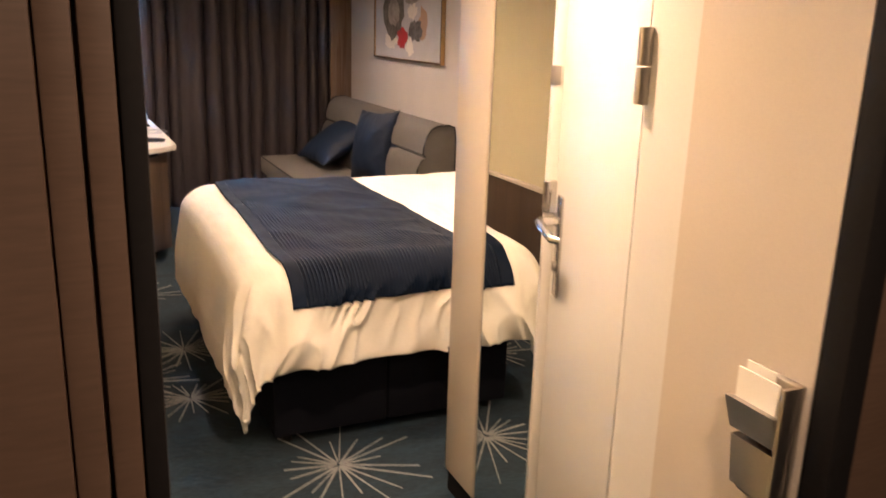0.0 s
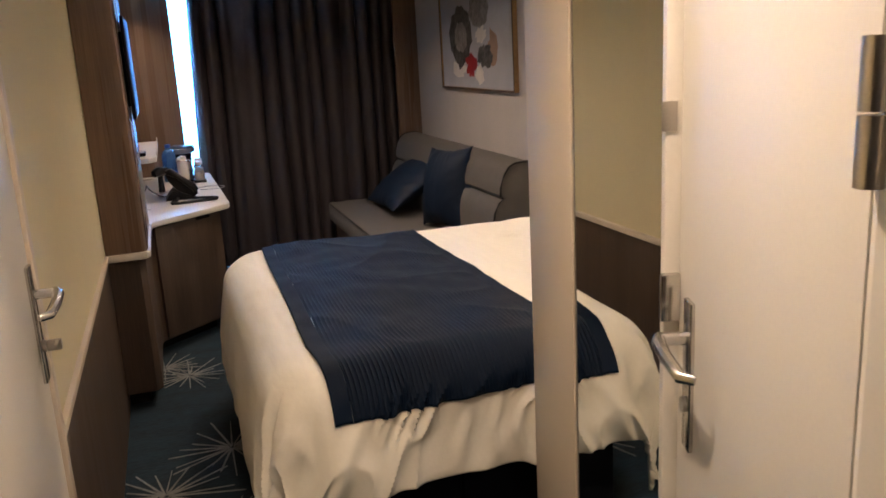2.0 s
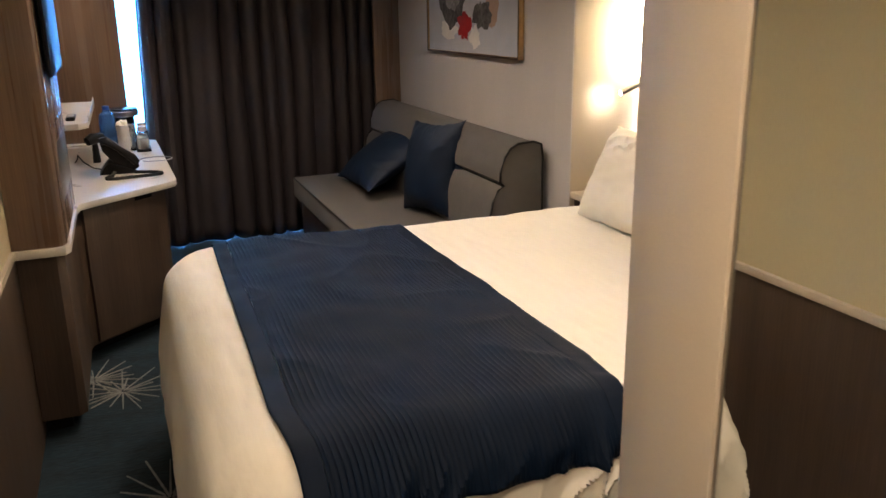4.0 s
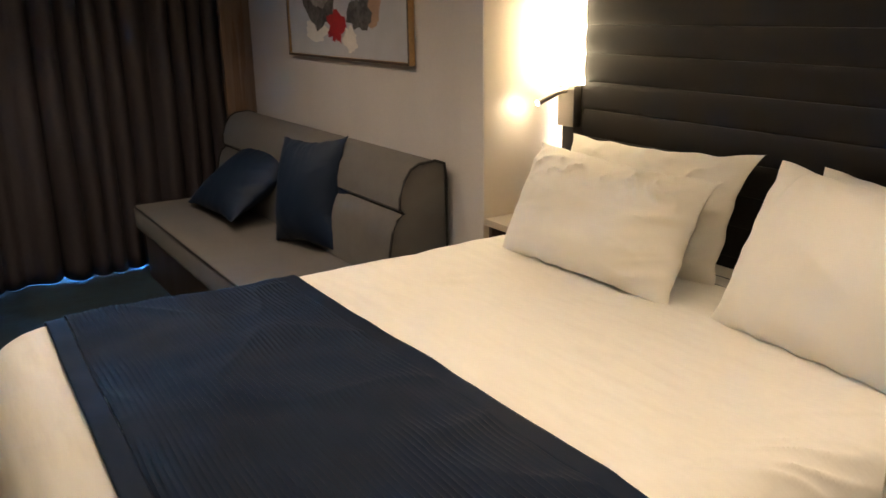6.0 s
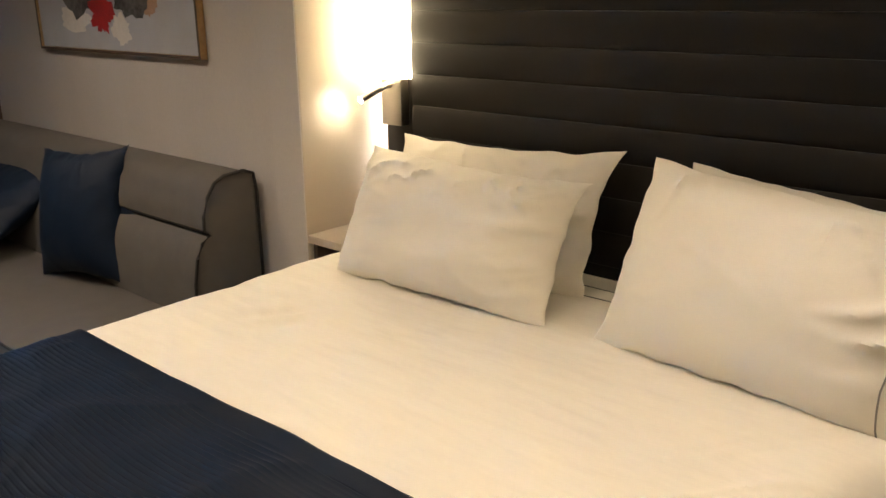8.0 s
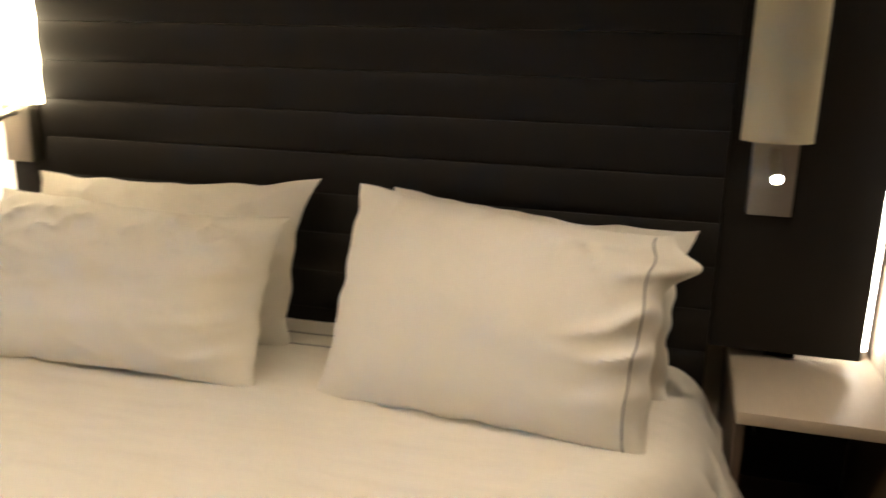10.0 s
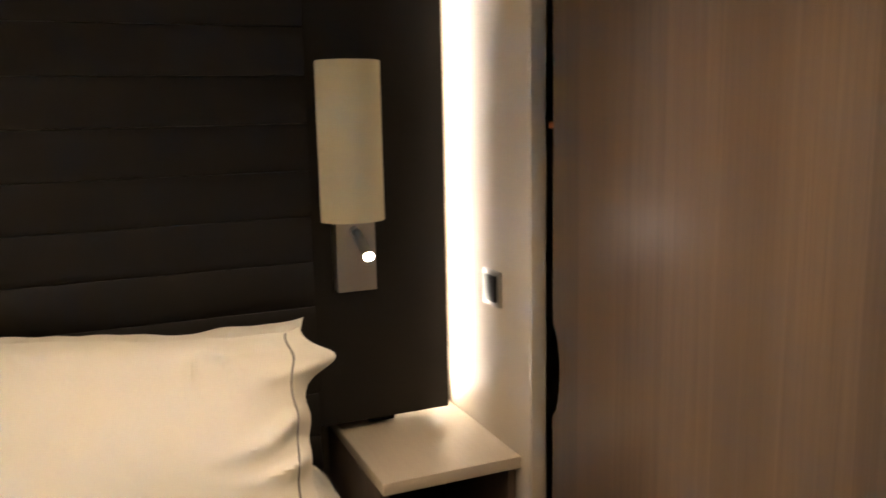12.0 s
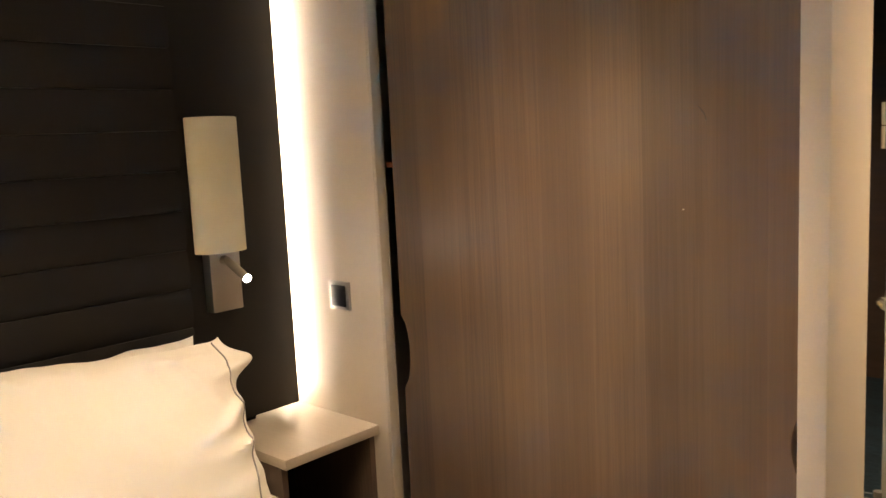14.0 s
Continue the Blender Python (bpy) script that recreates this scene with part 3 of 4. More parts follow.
def wall_lamp(y, lit):
    """A tall half-round shade on a steel plate, with a small swivelling reading light."""
    t = thing("wall_lamp", "cream half-round wall lamp, %s, with a reading light" % ("glowing" if lit else "shade unlit"), "wall lamp", (2.53, y, 1.01), group="bedside wall lamps")
    part("plate", box(B(), 2.494, y - 0.0425, 1.017, 2.5295, y + 0.0425, 1.25, 0.002), STEEL, t, "satin steel plate")
    bm = B()
    sides, r, yc = 30, 0.069, y - 0.001
    rings = []
    for rr, z in ((r - 0.004, 1.168), (r, 1.166), (r, 1.495), (r - 0.004, 1.497), (r - 0.004, 1.168)):
        rings.append([bm.verts.new((2.5175 - rr * 0.85 * math.sin(k * math.pi / sides), yc + rr * math.cos(k * math.pi / sides), z)) for k in range(sides + 1)])
    for a, b in zip(rings, rings[1:]):
        for k in range(sides):
            bm.faces.new((a[k], a[k + 1], b[k + 1], b[k]))
    part("shade", bm, SHADELIT if lit else SHADEFAB, t)
    part("holder", box(B(), 2.486, y - 0.02, 1.255, 2.5178, y + 0.02, 1.36, 0.004), STEEL, t)
    e = Vector((2.494, y + 0.004, 1.145))
    tip = Vector((2.398, y + 0.004, 1.107)) if not lit else Vector((2.385, y + 0.024, 1.105))
    spot = part("reading_light", tube(tube(B(), [e, e + Vector((-0.02, 0, 0))], 0.012, 12), [e + Vector((-0.015, 0, 0)), tip], 0.0105, 14), STEEL, t, "slim steel reading light")
    d = (tip - e - Vector((-0.015, 0, 0))).normalized()
    part("lens", tube(B(), [tip + d * 0.0003, tip + d * 0.003], 0.0095, 14), SPOTGLOW, spot, "glowing lens")
    aim = tip + d if not lit else tip + Vector((-0.04, 0.10, -0.06))
    lamp("reading_lamp", "SPOT", tip + d * 0.006, 2.0 if not lit else 1.6, (1.0, 0.84, 0.6), 0.012, aim, 80 if not lit else 130, 1.0)
    if lit:
        part("bulb", lathe(B(), [(0.004, 0), (0.012, 0.02), (0.014, 0.05), (0.006, 0.08)], (2.475, yc, 1.361), 14), SHADELIT, t)
        lamp("wall_lamp_bulb", "POINT", (2.482, yc, 1.478), 62, (1.0, 0.72, 0.40), 0.02)
    return t


wall_lamp(2.595, False)
wall_lamp(4.415, True)
sw = thing("light_switch", "square steel light switch with a dark rocker", "switch", (2.38, PANEL, 0.985))
part("cover_plate", box(B(), 2.327, PANEL + 0.0005, 0.986, 2.405, PANEL + 0.008, 1.061, 0.002), STEEL, sw)
part("rocker", box(B(), 2.338, PANEL + 0.0082, 0.995, 2.394, PANEL + 0.012, 1.052, 0.002), BLACKPLASTIC, sw, "dark glossy rocker")

# ---- bed ----
bed = thing("bed", "double bed with a black base and white mattress", "bed", (1.55, 3.6, 0))
part("base", box(B(), 0.66, 2.90, 0.04, 1.08, 4.33, 0.34, 0.012), BASEFAB, bed, "black fabric divan half")
part("base", box(B(), 1.084, 2.90, 0.04, 2.50, 4.33, 0.34, 0.012), BASEFAB, bed, "black fabric divan half")
for fx in (0.72, 1.5, 2.4):
    for fy in (2.96, 4.27):
        part("foot", lathe(B(), [(0.02, 0), (0.024, 0.039)], (fx, fy, 0.0), 10), BLACKPLASTIC, bed)
part("mattress", box(B(), 0.64, 2.87, 0.341, 2.505, 4.36, 0.635, 0.06, 4), LINEN, bed)

RX0, RY0, RY1, DR, TOP, RC = 0.65, 2.935, 4.335, 0.09, 0.668, 0.10


def drape(px, py, lift=0.0, ripple=1.0):
    """Where a point of a flat sheet comes to lie when the sheet hangs over the bed."""
    rc = RC if py > 3.6 else RC * 0.35
    k = min(1.0, max(0.0, (px - 1.7) / 0.5))
    near = RY0 - 0.162 * k * k * (3 - 2 * k)
    cx, cy = max(px, RX0 + rc), min(max(py, near + rc), RY1 - rc)
    ox, oy = px - cx, py - cy
    h = math.hypot(ox, oy)
    d = max(0.0, h - rc)
    qx, qy = (px, py) if d == 0 else (cx + ox / h * rc, cy + oy / h * rc)
    puff = 0.012 * noise.noise((px * 2.6, py * 2.6, 1.3)) + 0.004 * noise.noise((px * 9, py * 9, 4.1)) + 0.002 * noise.noise((px * 31, py * 8, 2.2))
    puff += 0.009 * math.exp(-((px - 1.76) ** 2 + (py - 4.08) ** 2) / 0.004) * math.sin(38 * px + 55 * py)
    across = 0.66 * px + 0.75 * py + 0.02 * noise.noise((px * 5, py * 5, 3.0))
    puff += 0.011 * math.exp(-(((px - 1.66) / 0.32) ** 2 + ((py - 2.88) / 0.15) ** 2)) * max(0.0, 1 - abs(2.3 * noise.noise((across * 19, (px - py) * 2.2, 2.4)))) ** 2
    if d < 1e-6:
        return Vector((qx, qy, TOP + puff + lift))
    nx, ny = ox / h, oy / h
    arc = DR * math.pi / 2
    if d < arc:
        a = d / DR
        out, down, slope = DR * math.sin(a), DR * (1 - math.cos(a)), a
    else:
        out, down, slope = DR, DR + d - arc, math.pi / 2
    fade = min(1.0, max(0.0, (d - 0.06) / 0.3)) * ripple
    s = px * 1.0 if abs(ny) > abs(nx) else py * 1.0
    ang = math.atan2(ny, nx)
    wave = math.sin(s * 22 + 2.0 * noise.noise((s * 3, d * 1.5, 7)) + d * 4) * (0.6 + 0.8 * noise.noise((s * 4, d * 2.0, 5))) * abs(nx * nx - ny * ny)
    side = max(0.0, -ny) * min(1.0, max(0.0, (d - 0.08) / 0.10)) * ripple
    fold = (0.5 + 0.5 * math.sin(s * 46 + d * 20 + 7.0 * noise.noise((s * 3.5, d * 4, 3)))) ** 2.5 * max(0.0, 0.35 + 1.3 * noise.noise((s * 6, d * 6, 8)))
    fold2 = (0.5 + 0.5 * math.sin(s * 31 - d * 22 + 2.5 * noise.noise((s * 6, d * 4, 1)))) ** 4 * max(0.0, noise.noise((s * 7, d * 6, 4)))
    warp = 0.10 * noise.noise((s * 3.1, d * 2.5, 12.0))
    lean = s + 0.55 * d + warp
    crisp = max(0.0, 1 - abs(2.0 * noise.noise((lean * 9.5, d * 1.7, 3.3)))) ** 3 * (0.5 + 0.9 * noise.noise((s * 3.7, d * 3.5, 2.7)))
    fine = max(0.0, 1 - abs(2.2 * noise.noise((lean * 17 + 4 * d, d * 5, 6.1)))) ** 3 * max(0.0, noise.noise((s * 5, d * 5, 1.9)))
    out += fade * (0.045 + 0.004 * wave) + side * (0.018 * fold + 0.064 * crisp + 0.046 * fine) + 0.016 * fade * noise.noise((px * 4, py * 4, 9)) + fade * 0.008 * crisp * (1 - side)
    z = TOP - down + puff * (1 - fade)
    return Vector((qx + nx * (out + lift * math.sin(slope)), qy + ny * (out + lift * math.sin(slope)), max(0.012, z + lift * math.cos(slope))))


def sheet(x0, x1, y0, y1, nx, ny, lift, relief=None, ripple=1.0, hem=0.0, slant=None):
    bm = B()
    grid = []
    for i in range(nx + 1):
        line = []
        for j in range(ny + 1):
            px, py = x0 + (x1 - x0) * i / nx, y0 + (y1 - y0) * j / ny
            if hem:
                py += hem * noise.noise((px * 5, 1.0 if j < ny / 2 else 8.0, 0)) * abs(2 * j / ny - 1)
            up = lift + (relief(px, py) if relief else 0)
            line.append(bm.verts.new(drape(px + (slant(px, py) if slant else 0), py, up, ripple)))
        grid.append(line)
    for i in range(nx):
        for j in range(ny):
            bm.faces.new((grid[i][j], grid[i + 1][j], grid[i + 1][j + 1], grid[i][j + 1]))
    return bm


duvet = thing("duvet", "white cotton duvet hanging over the bed sides", "duvet", (1.5, 3.6, 0.66))
cover = part("cover", sheet(RX0 - 0.47, 2.50, RY0 - 0.38, RY1 + 0.40, 380, 340, 0.004, hem=0.014), DUVETCOTTON, duvet)
md = cover.modifiers.new("thickness", "SOLIDIFY")
md.thickness, md.offset = 0.012, -1
for p in cover.data.polygons:
    p.use_smooth = True
for xs in (2.335, 2.40):
    part("stitching", tube(B(), [drape(xs, RY0 - 0.12 + (RY1 - RY0 + 0.2) * k / 90, 0.0065) for k in range(91)], 0.0016, 5), SEAM, duvet, "thin grey stitched line")


def ribs(px, py):
    border = min(px - 0.722, 1.395 - px)
    if border < 0.047:
        return 0.002
    wob = 0.004 * noise.noise((px * 3, py * 6, 3)) + 0.006 * noise.noise((px * 2, py * 2.2, 11))
    dent = max(0.0, 1 - abs(3 * noise.noise((px * 3.0, py * 2.4 + px * 1.5, 6.6)))) ** 3
    return 0.0015 + 0.0032 * (1 - abs(math.sin(math.pi * (px + wob) / 0.0125))) ** 1.6 * max(0.12, 0.62 + 1.1 * noise.noise((px * 4, py * 4.5, 5))) + 0.006 * dent


def skew(px, py):
    """The runner lies a little askew and spreads towards the near side of the bed."""
    f = (1.395 - px) / 0.673
    return (-0.030 * f + 0.018 * (1 - f)) * max(0.0, min(1.0, (4.4 - py) / 1.35)) * (0.4 + 0.6 * max(0.0, min(1.0, (py - 2.86) / 0.2)))


runner = thing("bed_runner", "navy pleated satin bed runner across the duvet", "bed runner", (1.06, 3.6, 0.67))
for nm, xa, xb, nx in (("border", 0.722, 0.7685, 10), ("pleated_field", 0.7695, 1.3475, 420), ("border", 1.3485, 1.395, 10)):
    ob = part(nm, sheet(xa, xb, RY0 - 0.165, RY1 + 0.16, nx, 190, 0.012, ribs, 1.0, hem=0.008, slant=skew), NAVY, runner)
    md = ob.modifiers.new("thickness", "SOLIDIFY")
    md.thickness, md.offset = 0.005, -1
    for p in ob.data.polygons:
        p.use_smooth = True


def pillow_point(u, v, w, h, thick, seed, taper, ears, sgn=1, crump=1.0, tip=0.0):
    """A point of a stuffed pillow in its own plane: width along x, height along y, belly along z."""
    e = max(0.0, 1 - abs(u) ** 2.4) * max(0.0, 1 - abs(v) ** 2.4)
    t = thick / 2 * e ** 0.62
    corner = abs(u * v) ** 5 * ((0.8 + 0.4 * u) if v > 0 else 0.35)
    x = u * w / 2 * (1 - 0.025 * (1 - v * v) * abs(u) ** 3 + ears * corner)
    y = v * h / 2 * (1 - 0.05 * (1 - u * u) * abs(v) ** 3 + ears * corner)
    edge = max(abs(u), abs(v)) ** 6
    x += edge * (0.007 if u < 0 else 0.010) * noise.noise((v * 5, seed, 1.5 * (u > 0)))
    y += edge * 0.007 * noise.noise((u * 5, seed, 4.0 + 1.5 * (v > 0)))
    flap = min(1.0, max(0.0, (u - 0.78) / 0.22)) ** 1.5
    x += tip * flap * (math.exp(-((v - 0.74) / 0.13) ** 2) - 0.75 * max(0.0, (v - 0.8) / 0.2) - 0.25)
    y = (y + h / 2) * (1 - taper * u) - h / 2
    wr = noise.noise((u * 1.8 + seed, v * 1.8, seed)) * 0.012 * e + noise.noise((u * 6 + seed, v * 5, 3 + seed)) * 0.0014 * min(1, e * 3)
    # soft creases that run in from the ends and the top
    a = max(0.0, u) ** 2 * 0.004 * max(0.0, 1 - abs(2.4 * noise.noise((u * 1.6 + seed, v * 2.6 - u * 2.6, 2 * seed)))) ** 2
    b = max(0.0, v) ** 2 * 0.017 * max(0.0, 1 - abs(2.4 * noise.noise((u * 3.4 + seed, v * 1.2 + u, 5 + seed)))) ** 2
    b += max(0.0, crump - 1.4) * 0.015 * math.exp(-((v - 0.62) / 0.2) ** 2) * max(0.0, 1 - abs(2.4 * noise.noise((u * 4.5 + seed, v * 3.0 + u * 2.8, 7 + seed)))) ** 2 * (1.0 if sgn > 0 else 0.0)
    end = max(0.0, (u - 0.3) / 0.7) ** 1.5 * (1.0 if sgn > 0 else 0.0)
    a += end * (0.032 if tip else 0.012) * (0.5 + 0.5 * math.sin(v * 15 - u * 9 + 3.2 * noise.noise((u * 1.5, v * 1.8, seed)))) ** 2 * max(0.0, 0.6 + noise.noise((u * 2, v * 3, seed + 3)))
    c = 0.0016 * max(0.0, 1 - abs(3 * noise.noise((u * 1.7 + v * 1.2 + seed, v * 1.5 - u * 0.5, 9 + seed)))) ** 3
    return Vector((x, y, sgn * t + crump * (wr + a + b + c) * min(1, 3 * e) - 0.012 * abs(corner)))


def pillow_mesh(w, h, thick, seed, taper, ears, crump=1.0, n=90, tip=0.0):
    bm = B()
    sides = []
    for sgn in (1, -1):
        g = []
        for i in range(n + 1):
            line = []
            for j in range(n + 1):
                u, v = math.sin(math.pi / 2 * (2 * i / n - 1)), math.sin(math.pi / 2 * (2 * j / n - 1))
                if sgn < 0 and (i in (0, n) or j in (0, n)):
                    line.append(sides[0][i][j])
                    continue
                line.append(bm.verts.new(pillow_point(u, v, w, h, thick, seed, taper, ears, sgn, crump, tip)))
            g.append(line)
        sides.append(g)
        for i in range(n):
            for j in range(n):
                q = (g[i][j], g[i + 1][j], g[i + 1][j + 1], g[i][j + 1])
                bm.faces.new(q if sgn > 0 else q[::-1])
    return bm


def place_pillow(name, label, cat, group, mat, w, h, thick, seed, foot, lean, turn=0.0, roll=0.0, taper=0.0, ears=0.06, seam=None, crump=1.0):
    """foot: the middle of the pillow's lower edge; lean: degrees from lying flat; the back leans towards +x."""
    tip = 0.05 if seam else 0.0
    bm = pillow_mesh(w, h, thick, seed, taper, ears, crump, tip=tip)
    a = radians(lean)
    ex, ey = Vector((0, -1, 0)), Vector((math.cos(a), 0, math.sin(a)))
    ez = ex.cross(ey)
    m = Matrix((ex, ey, ez)).transposed().to_4x4()
    m = Matrix.Translation(foot) @ pose(0, 0, 0, 0, 0, turn) @ m @ pose(0, 0, 0, 0, 0, roll) @ Matrix.Translation((0, h / 2, 0))
    ob = thing(name, label, cat, foot, group)
    me = mesh_of("cover", bm, mat)
    me.transform(Matrix.Translation(-Vector(foot)) @ m)
    c = new("cover", me)
    c.parent = ob
    if seam:
        b2 = B()
        pts = []
        for k in range(41):
            v = 0.97 * (2 * k / 40 - 1)
            pts.append(pillow_point(seam + 0.022 * math.sin(3.5 * v + 1.0), v, w, h, thick, seed, taper, ears, 1, crump, tip) + Vector((0, 0, 0.0012)))
        tube(b2, pts, 0.0018, 6)
        ms = mesh_of("seam", b2, SEAM)
        ms.transform(Matrix.Translation(-Vector(foot)) @ m)
        s = new("seam", ms)
        s.parent = ob
        tagged(s, "thin grey stitched seam")
    return ob


G = "pillows on the bed"
place_pillow("pillow", "white cotton pillow leaning on the headboard", "pillow", G, LINEN, 0.70, 0.37, 0.15, 1.7, (2.315, 3.94, 0.664), 70, 1, 0, -0.02, 0.09, crump=1.3)
place_pillow("pillow", "white cotton pillow leaning on the headboard", "pillow", G, LINEN, 0.62, 0.365, 0.15, 4.2, (2.31, 3.072, 0.664), 67, -2, 0, 0.07, 0.09, crump=1.3)
place_pillow("pillow", "white crumpled cotton pillow leaning on another pillow", "pillow", G, LINEN, 0.685, 0.365, 0.22, 8.1, (2.09, 3.90, 0.668), 62, 2, 0, 0.04, 0.05, crump=2.0)
place_pillow("pillow", "white cotton pillow with a stitched seam", "pillow", G, LINEN, 0.645, 0.415, 0.22, 12.6, (2.085, 3.103, 0.667), 62, -6, 0, 0.06, 0.07, seam=0.87, crump=1.2)

# ---- sofa ----
sofa = thing("sofa", "grey fabric sofa bed with black piping", "sofa", (1.85, 5.75, 0))
SY0, SY1 = 4.776, 6.80
part("base", box(B(), 1.51, SY0 + 0.02, 0.0, 2.23, SY1 - 0.02, 0.275, 0.006), DARKWOOD, sofa, "dark wood sofa base")
seat = part("seat", box(B(), 1.465, SY0 - 0.01, 0.28, 2.08, SY1, 0.415, 0.022, 4), SOFAFAB, sofa)
part("piping", tube(B(), [(1.99, SY0 - 0.006, 0.41), (1.475, SY0 - 0.006, 0.41), (1.468, SY0 + 0.004, 0.41), (1.468, SY1 - 0.014, 0.41), (1.475, SY1 - 0.004, 0.41), (1.94, SY1 - 0.004, 0.41)], 0.0045), PIPING, seat, "black piping")
prof = [(1.950, 0.417), (1.955, 0.54), (1.970, 0.62), (1.992, 0.665), (2.022, 0.688), (2.004, 0.706), (2.006, 0.75), (2.026, 0.81), (2.055, 0.852), (2.09, 0.870), (2.165, 0.876), (2.205, 0.862), (2.214, 0.80), (2.214, 0.417)]
back = part("backrest", prism(B(), prof, "y", SY0, SY1, 0.012, 3), SOFAFAB, sofa)
for yy in (SY0 - 0.001, SY1 + 0.001):
    part("piping", tube(B(), [(x, yy, z) for x, z in prof], 0.0055), PIPING, back, "black piping")
bm = B()
tube(bm, [(2.020, SY0 + 0.002, 0.688), (2.020, SY1 - 0.002, 0.688)], 0.0045)
part("seam", bm, PIPING, back, "dark horizontal seam")

G = "cushions on the sofa"
place_pillow("cushion", "dark navy cushion standing against the sofa back", "cushion", G, NAVYCUSHION, 0.385, 0.46, 0.19, 3.3, (1.895, 5.455, 0.436), 77, 16, 3, 0, 0.10, crump=0.5)
place_pillow("cushion", "dark navy cushion lying tilted on the sofa", "cushion", G, NAVYCUSHION, 0.64, 0.48, 0.19, 16.6, (1.71, 6.22, 0.462), 33, -2, 4, 0, 0.10, crump=0.6)
place_pillow("cushion", "dark navy cushion half hidden behind another", "cushion", G, NAVYCUSHION, 0.40, 0.37, 0.07, 9.4, (2.005, 5.35, 0.425), 83, 4, -4, 0, 0.05, crump=0.3)

# ---- picture ----
pic = thing("framed_painting", "abstract painting in a gilded wood frame", "painting", (PICWALL, 5.62, 1.2))
PY0, PY1, PZ0, PZ1, PX = 5.034, 6.245, 1.211, 1.795, 2.222
part("canvas", box(B(), PX + 0.004, PY0 + 0.012, PZ0 + 0.012, PICWALL - 0.002, PY1 - 0.012, PZ1 - 0.012), CANVAS, pic)
for nm, args in (("frame_side", (PX - 0.006, PY0, PZ0, PICWALL - 0.001, PY0 + 0.011, PZ1)), ("frame_side", (PX - 0.006, PY1 - 0.011, PZ0, PICWALL - 0.001, PY1, PZ1)), ("frame_rail", (PX - 0.006, PY0 + 0.0112, PZ0, PICWALL - 0.001, PY1 - 0.0112, PZ0 + 0.011)), ("frame_rail", (PX - 0.006, PY0 + 0.0112, PZ1 - 0.011, PICWALL - 0.001, PY1 - 0.0112, PZ1))):
    part(nm, box(B(), *args, 0.002), GOLDWOOD, pic)
    part("front_lip", box(B(), PX - 0.0075, args[1] + 0.0004, args[2] + 0.0004, PX - 0.0061, args[4] - 0.0004, args[5] - 0.0004), DARKWOOD, pic, "dark front edge")
    

def blot(cy, cz, ry, rz, seed, mat, layer, name, rough=0.12, hole=0.0):
    """A daub of paint: an uneven patch just proud of the canvas. cy, cz as shares of the canvas from its far lower corner."""
    bm = B()
    n = 40
    W, H = PY1 - PY0, PZ1 - PZ0
    yc, zc2 = PY1 - cy * W, PZ0 + cz * H
    x = PX + 0.0035 - 0.0006 * layer
    outer, inner = [], []
    for k in range(n):
        a = k * math.tau / n
        r = 1 + rough * 2 * noise.noise((math.cos(a) * 2.2 + seed, math.sin(a) * 2.2, seed)) + rough * noise.noise((math.cos(a) * 7 + seed, math.sin(a) * 7, seed))
        outer.append(bm.verts.new((x, yc - ry * W * r * math.cos(a), zc2 + rz * H * r * math.sin(a))))
        if hole:
            inner.append(bm.verts.new((x, yc - ry * W * hole * (2 - r) * math.cos(a), zc2 + rz * H * hole * (2 - r) * math.sin(a))))
    if hole:
        for k in range(n):
            bm.faces.new((outer[k], outer[(k + 1) % n], inner[(k + 1) % n], inner[k]))
    else:
        bm.faces.new(outer)
    part(name, bm, mat, pic)


blot(0.57, 0.80, 0.13, 0.17, 1.1, GREYPAINT, 1, "paint_patch", 0.1)
blot(0.31, 0.55, 0.145, 0.27, 2.3, GREYPAINT, 1, "paint_patch", 0.08)
blot(0.31, 0.55, 0.165, 0.30, 3.7, INK, 2, "paint_ring", 0.1, 0.55)
blot(0.63, 0.35, 0.095, 0.12, 4.4, INK, 2, "paint_patch", 0.2)
blot(0.74, 0.40, 0.06, 0.18, 5.2, TANPAINT, 1, "paint_patch", 0.2)
blot(0.27, 0.22, 0.10, 0.09, 6.1, WHITEDAUB, 1, "paint_patch", 0.25)
blot(0.45, 0.24, 0.075, 0.115, 7.5, REDPAINT, 3, "paint_patch", 0.25)
blot(0.57, 0.15, 0.06, 0.10, 8.8, WHITEDAUB, 4, "paint_patch", 0.2)
blot(0.60, 0.56, 0.07, 0.08, 9.9, WHITEDAUB, 3, "paint_patch", 0.25)

# ---- curtain ----


def curtain_mesh(x0, x1, y, z0, z1, folds, depth, seed):
    bm = B()
    n, rows = folds * 16, 24
    g = []
    for i in range(n + 1):
        s = i / n
        line = []
        for j in range(rows + 1):
            t = j / rows
            ph = s * folds * math.tau + 7.0 * noise.noise((s * 3.3, seed, 0)) + 1.6 * noise.noise((s * 8, t * 1.3, seed))
            amp = depth * (0.65 + 0.35 * t) * max(0.15, 0.85 + 1.5 * noise.noise((s * 7, 3 + 0.6 * t, seed)))
            line.append(bm.verts.new((x0 + (x1 - x0) * s + 0.35 * amp * math.cos(ph) - 0.08 * t * (1 - s) ** 6, y + amp * math.sin(ph), max(0.002, z1 - (z1 - z0) * t + (0.006 * math.sin(ph * 0.33 + seed) if j == rows else 0)))))
        g.append(line)
    for i in range(n):
        for j in range(rows):
            bm.faces.new((g[i][j], g[i + 1][j], g[i + 1][j + 1], g[i][j + 1]))
    return bm


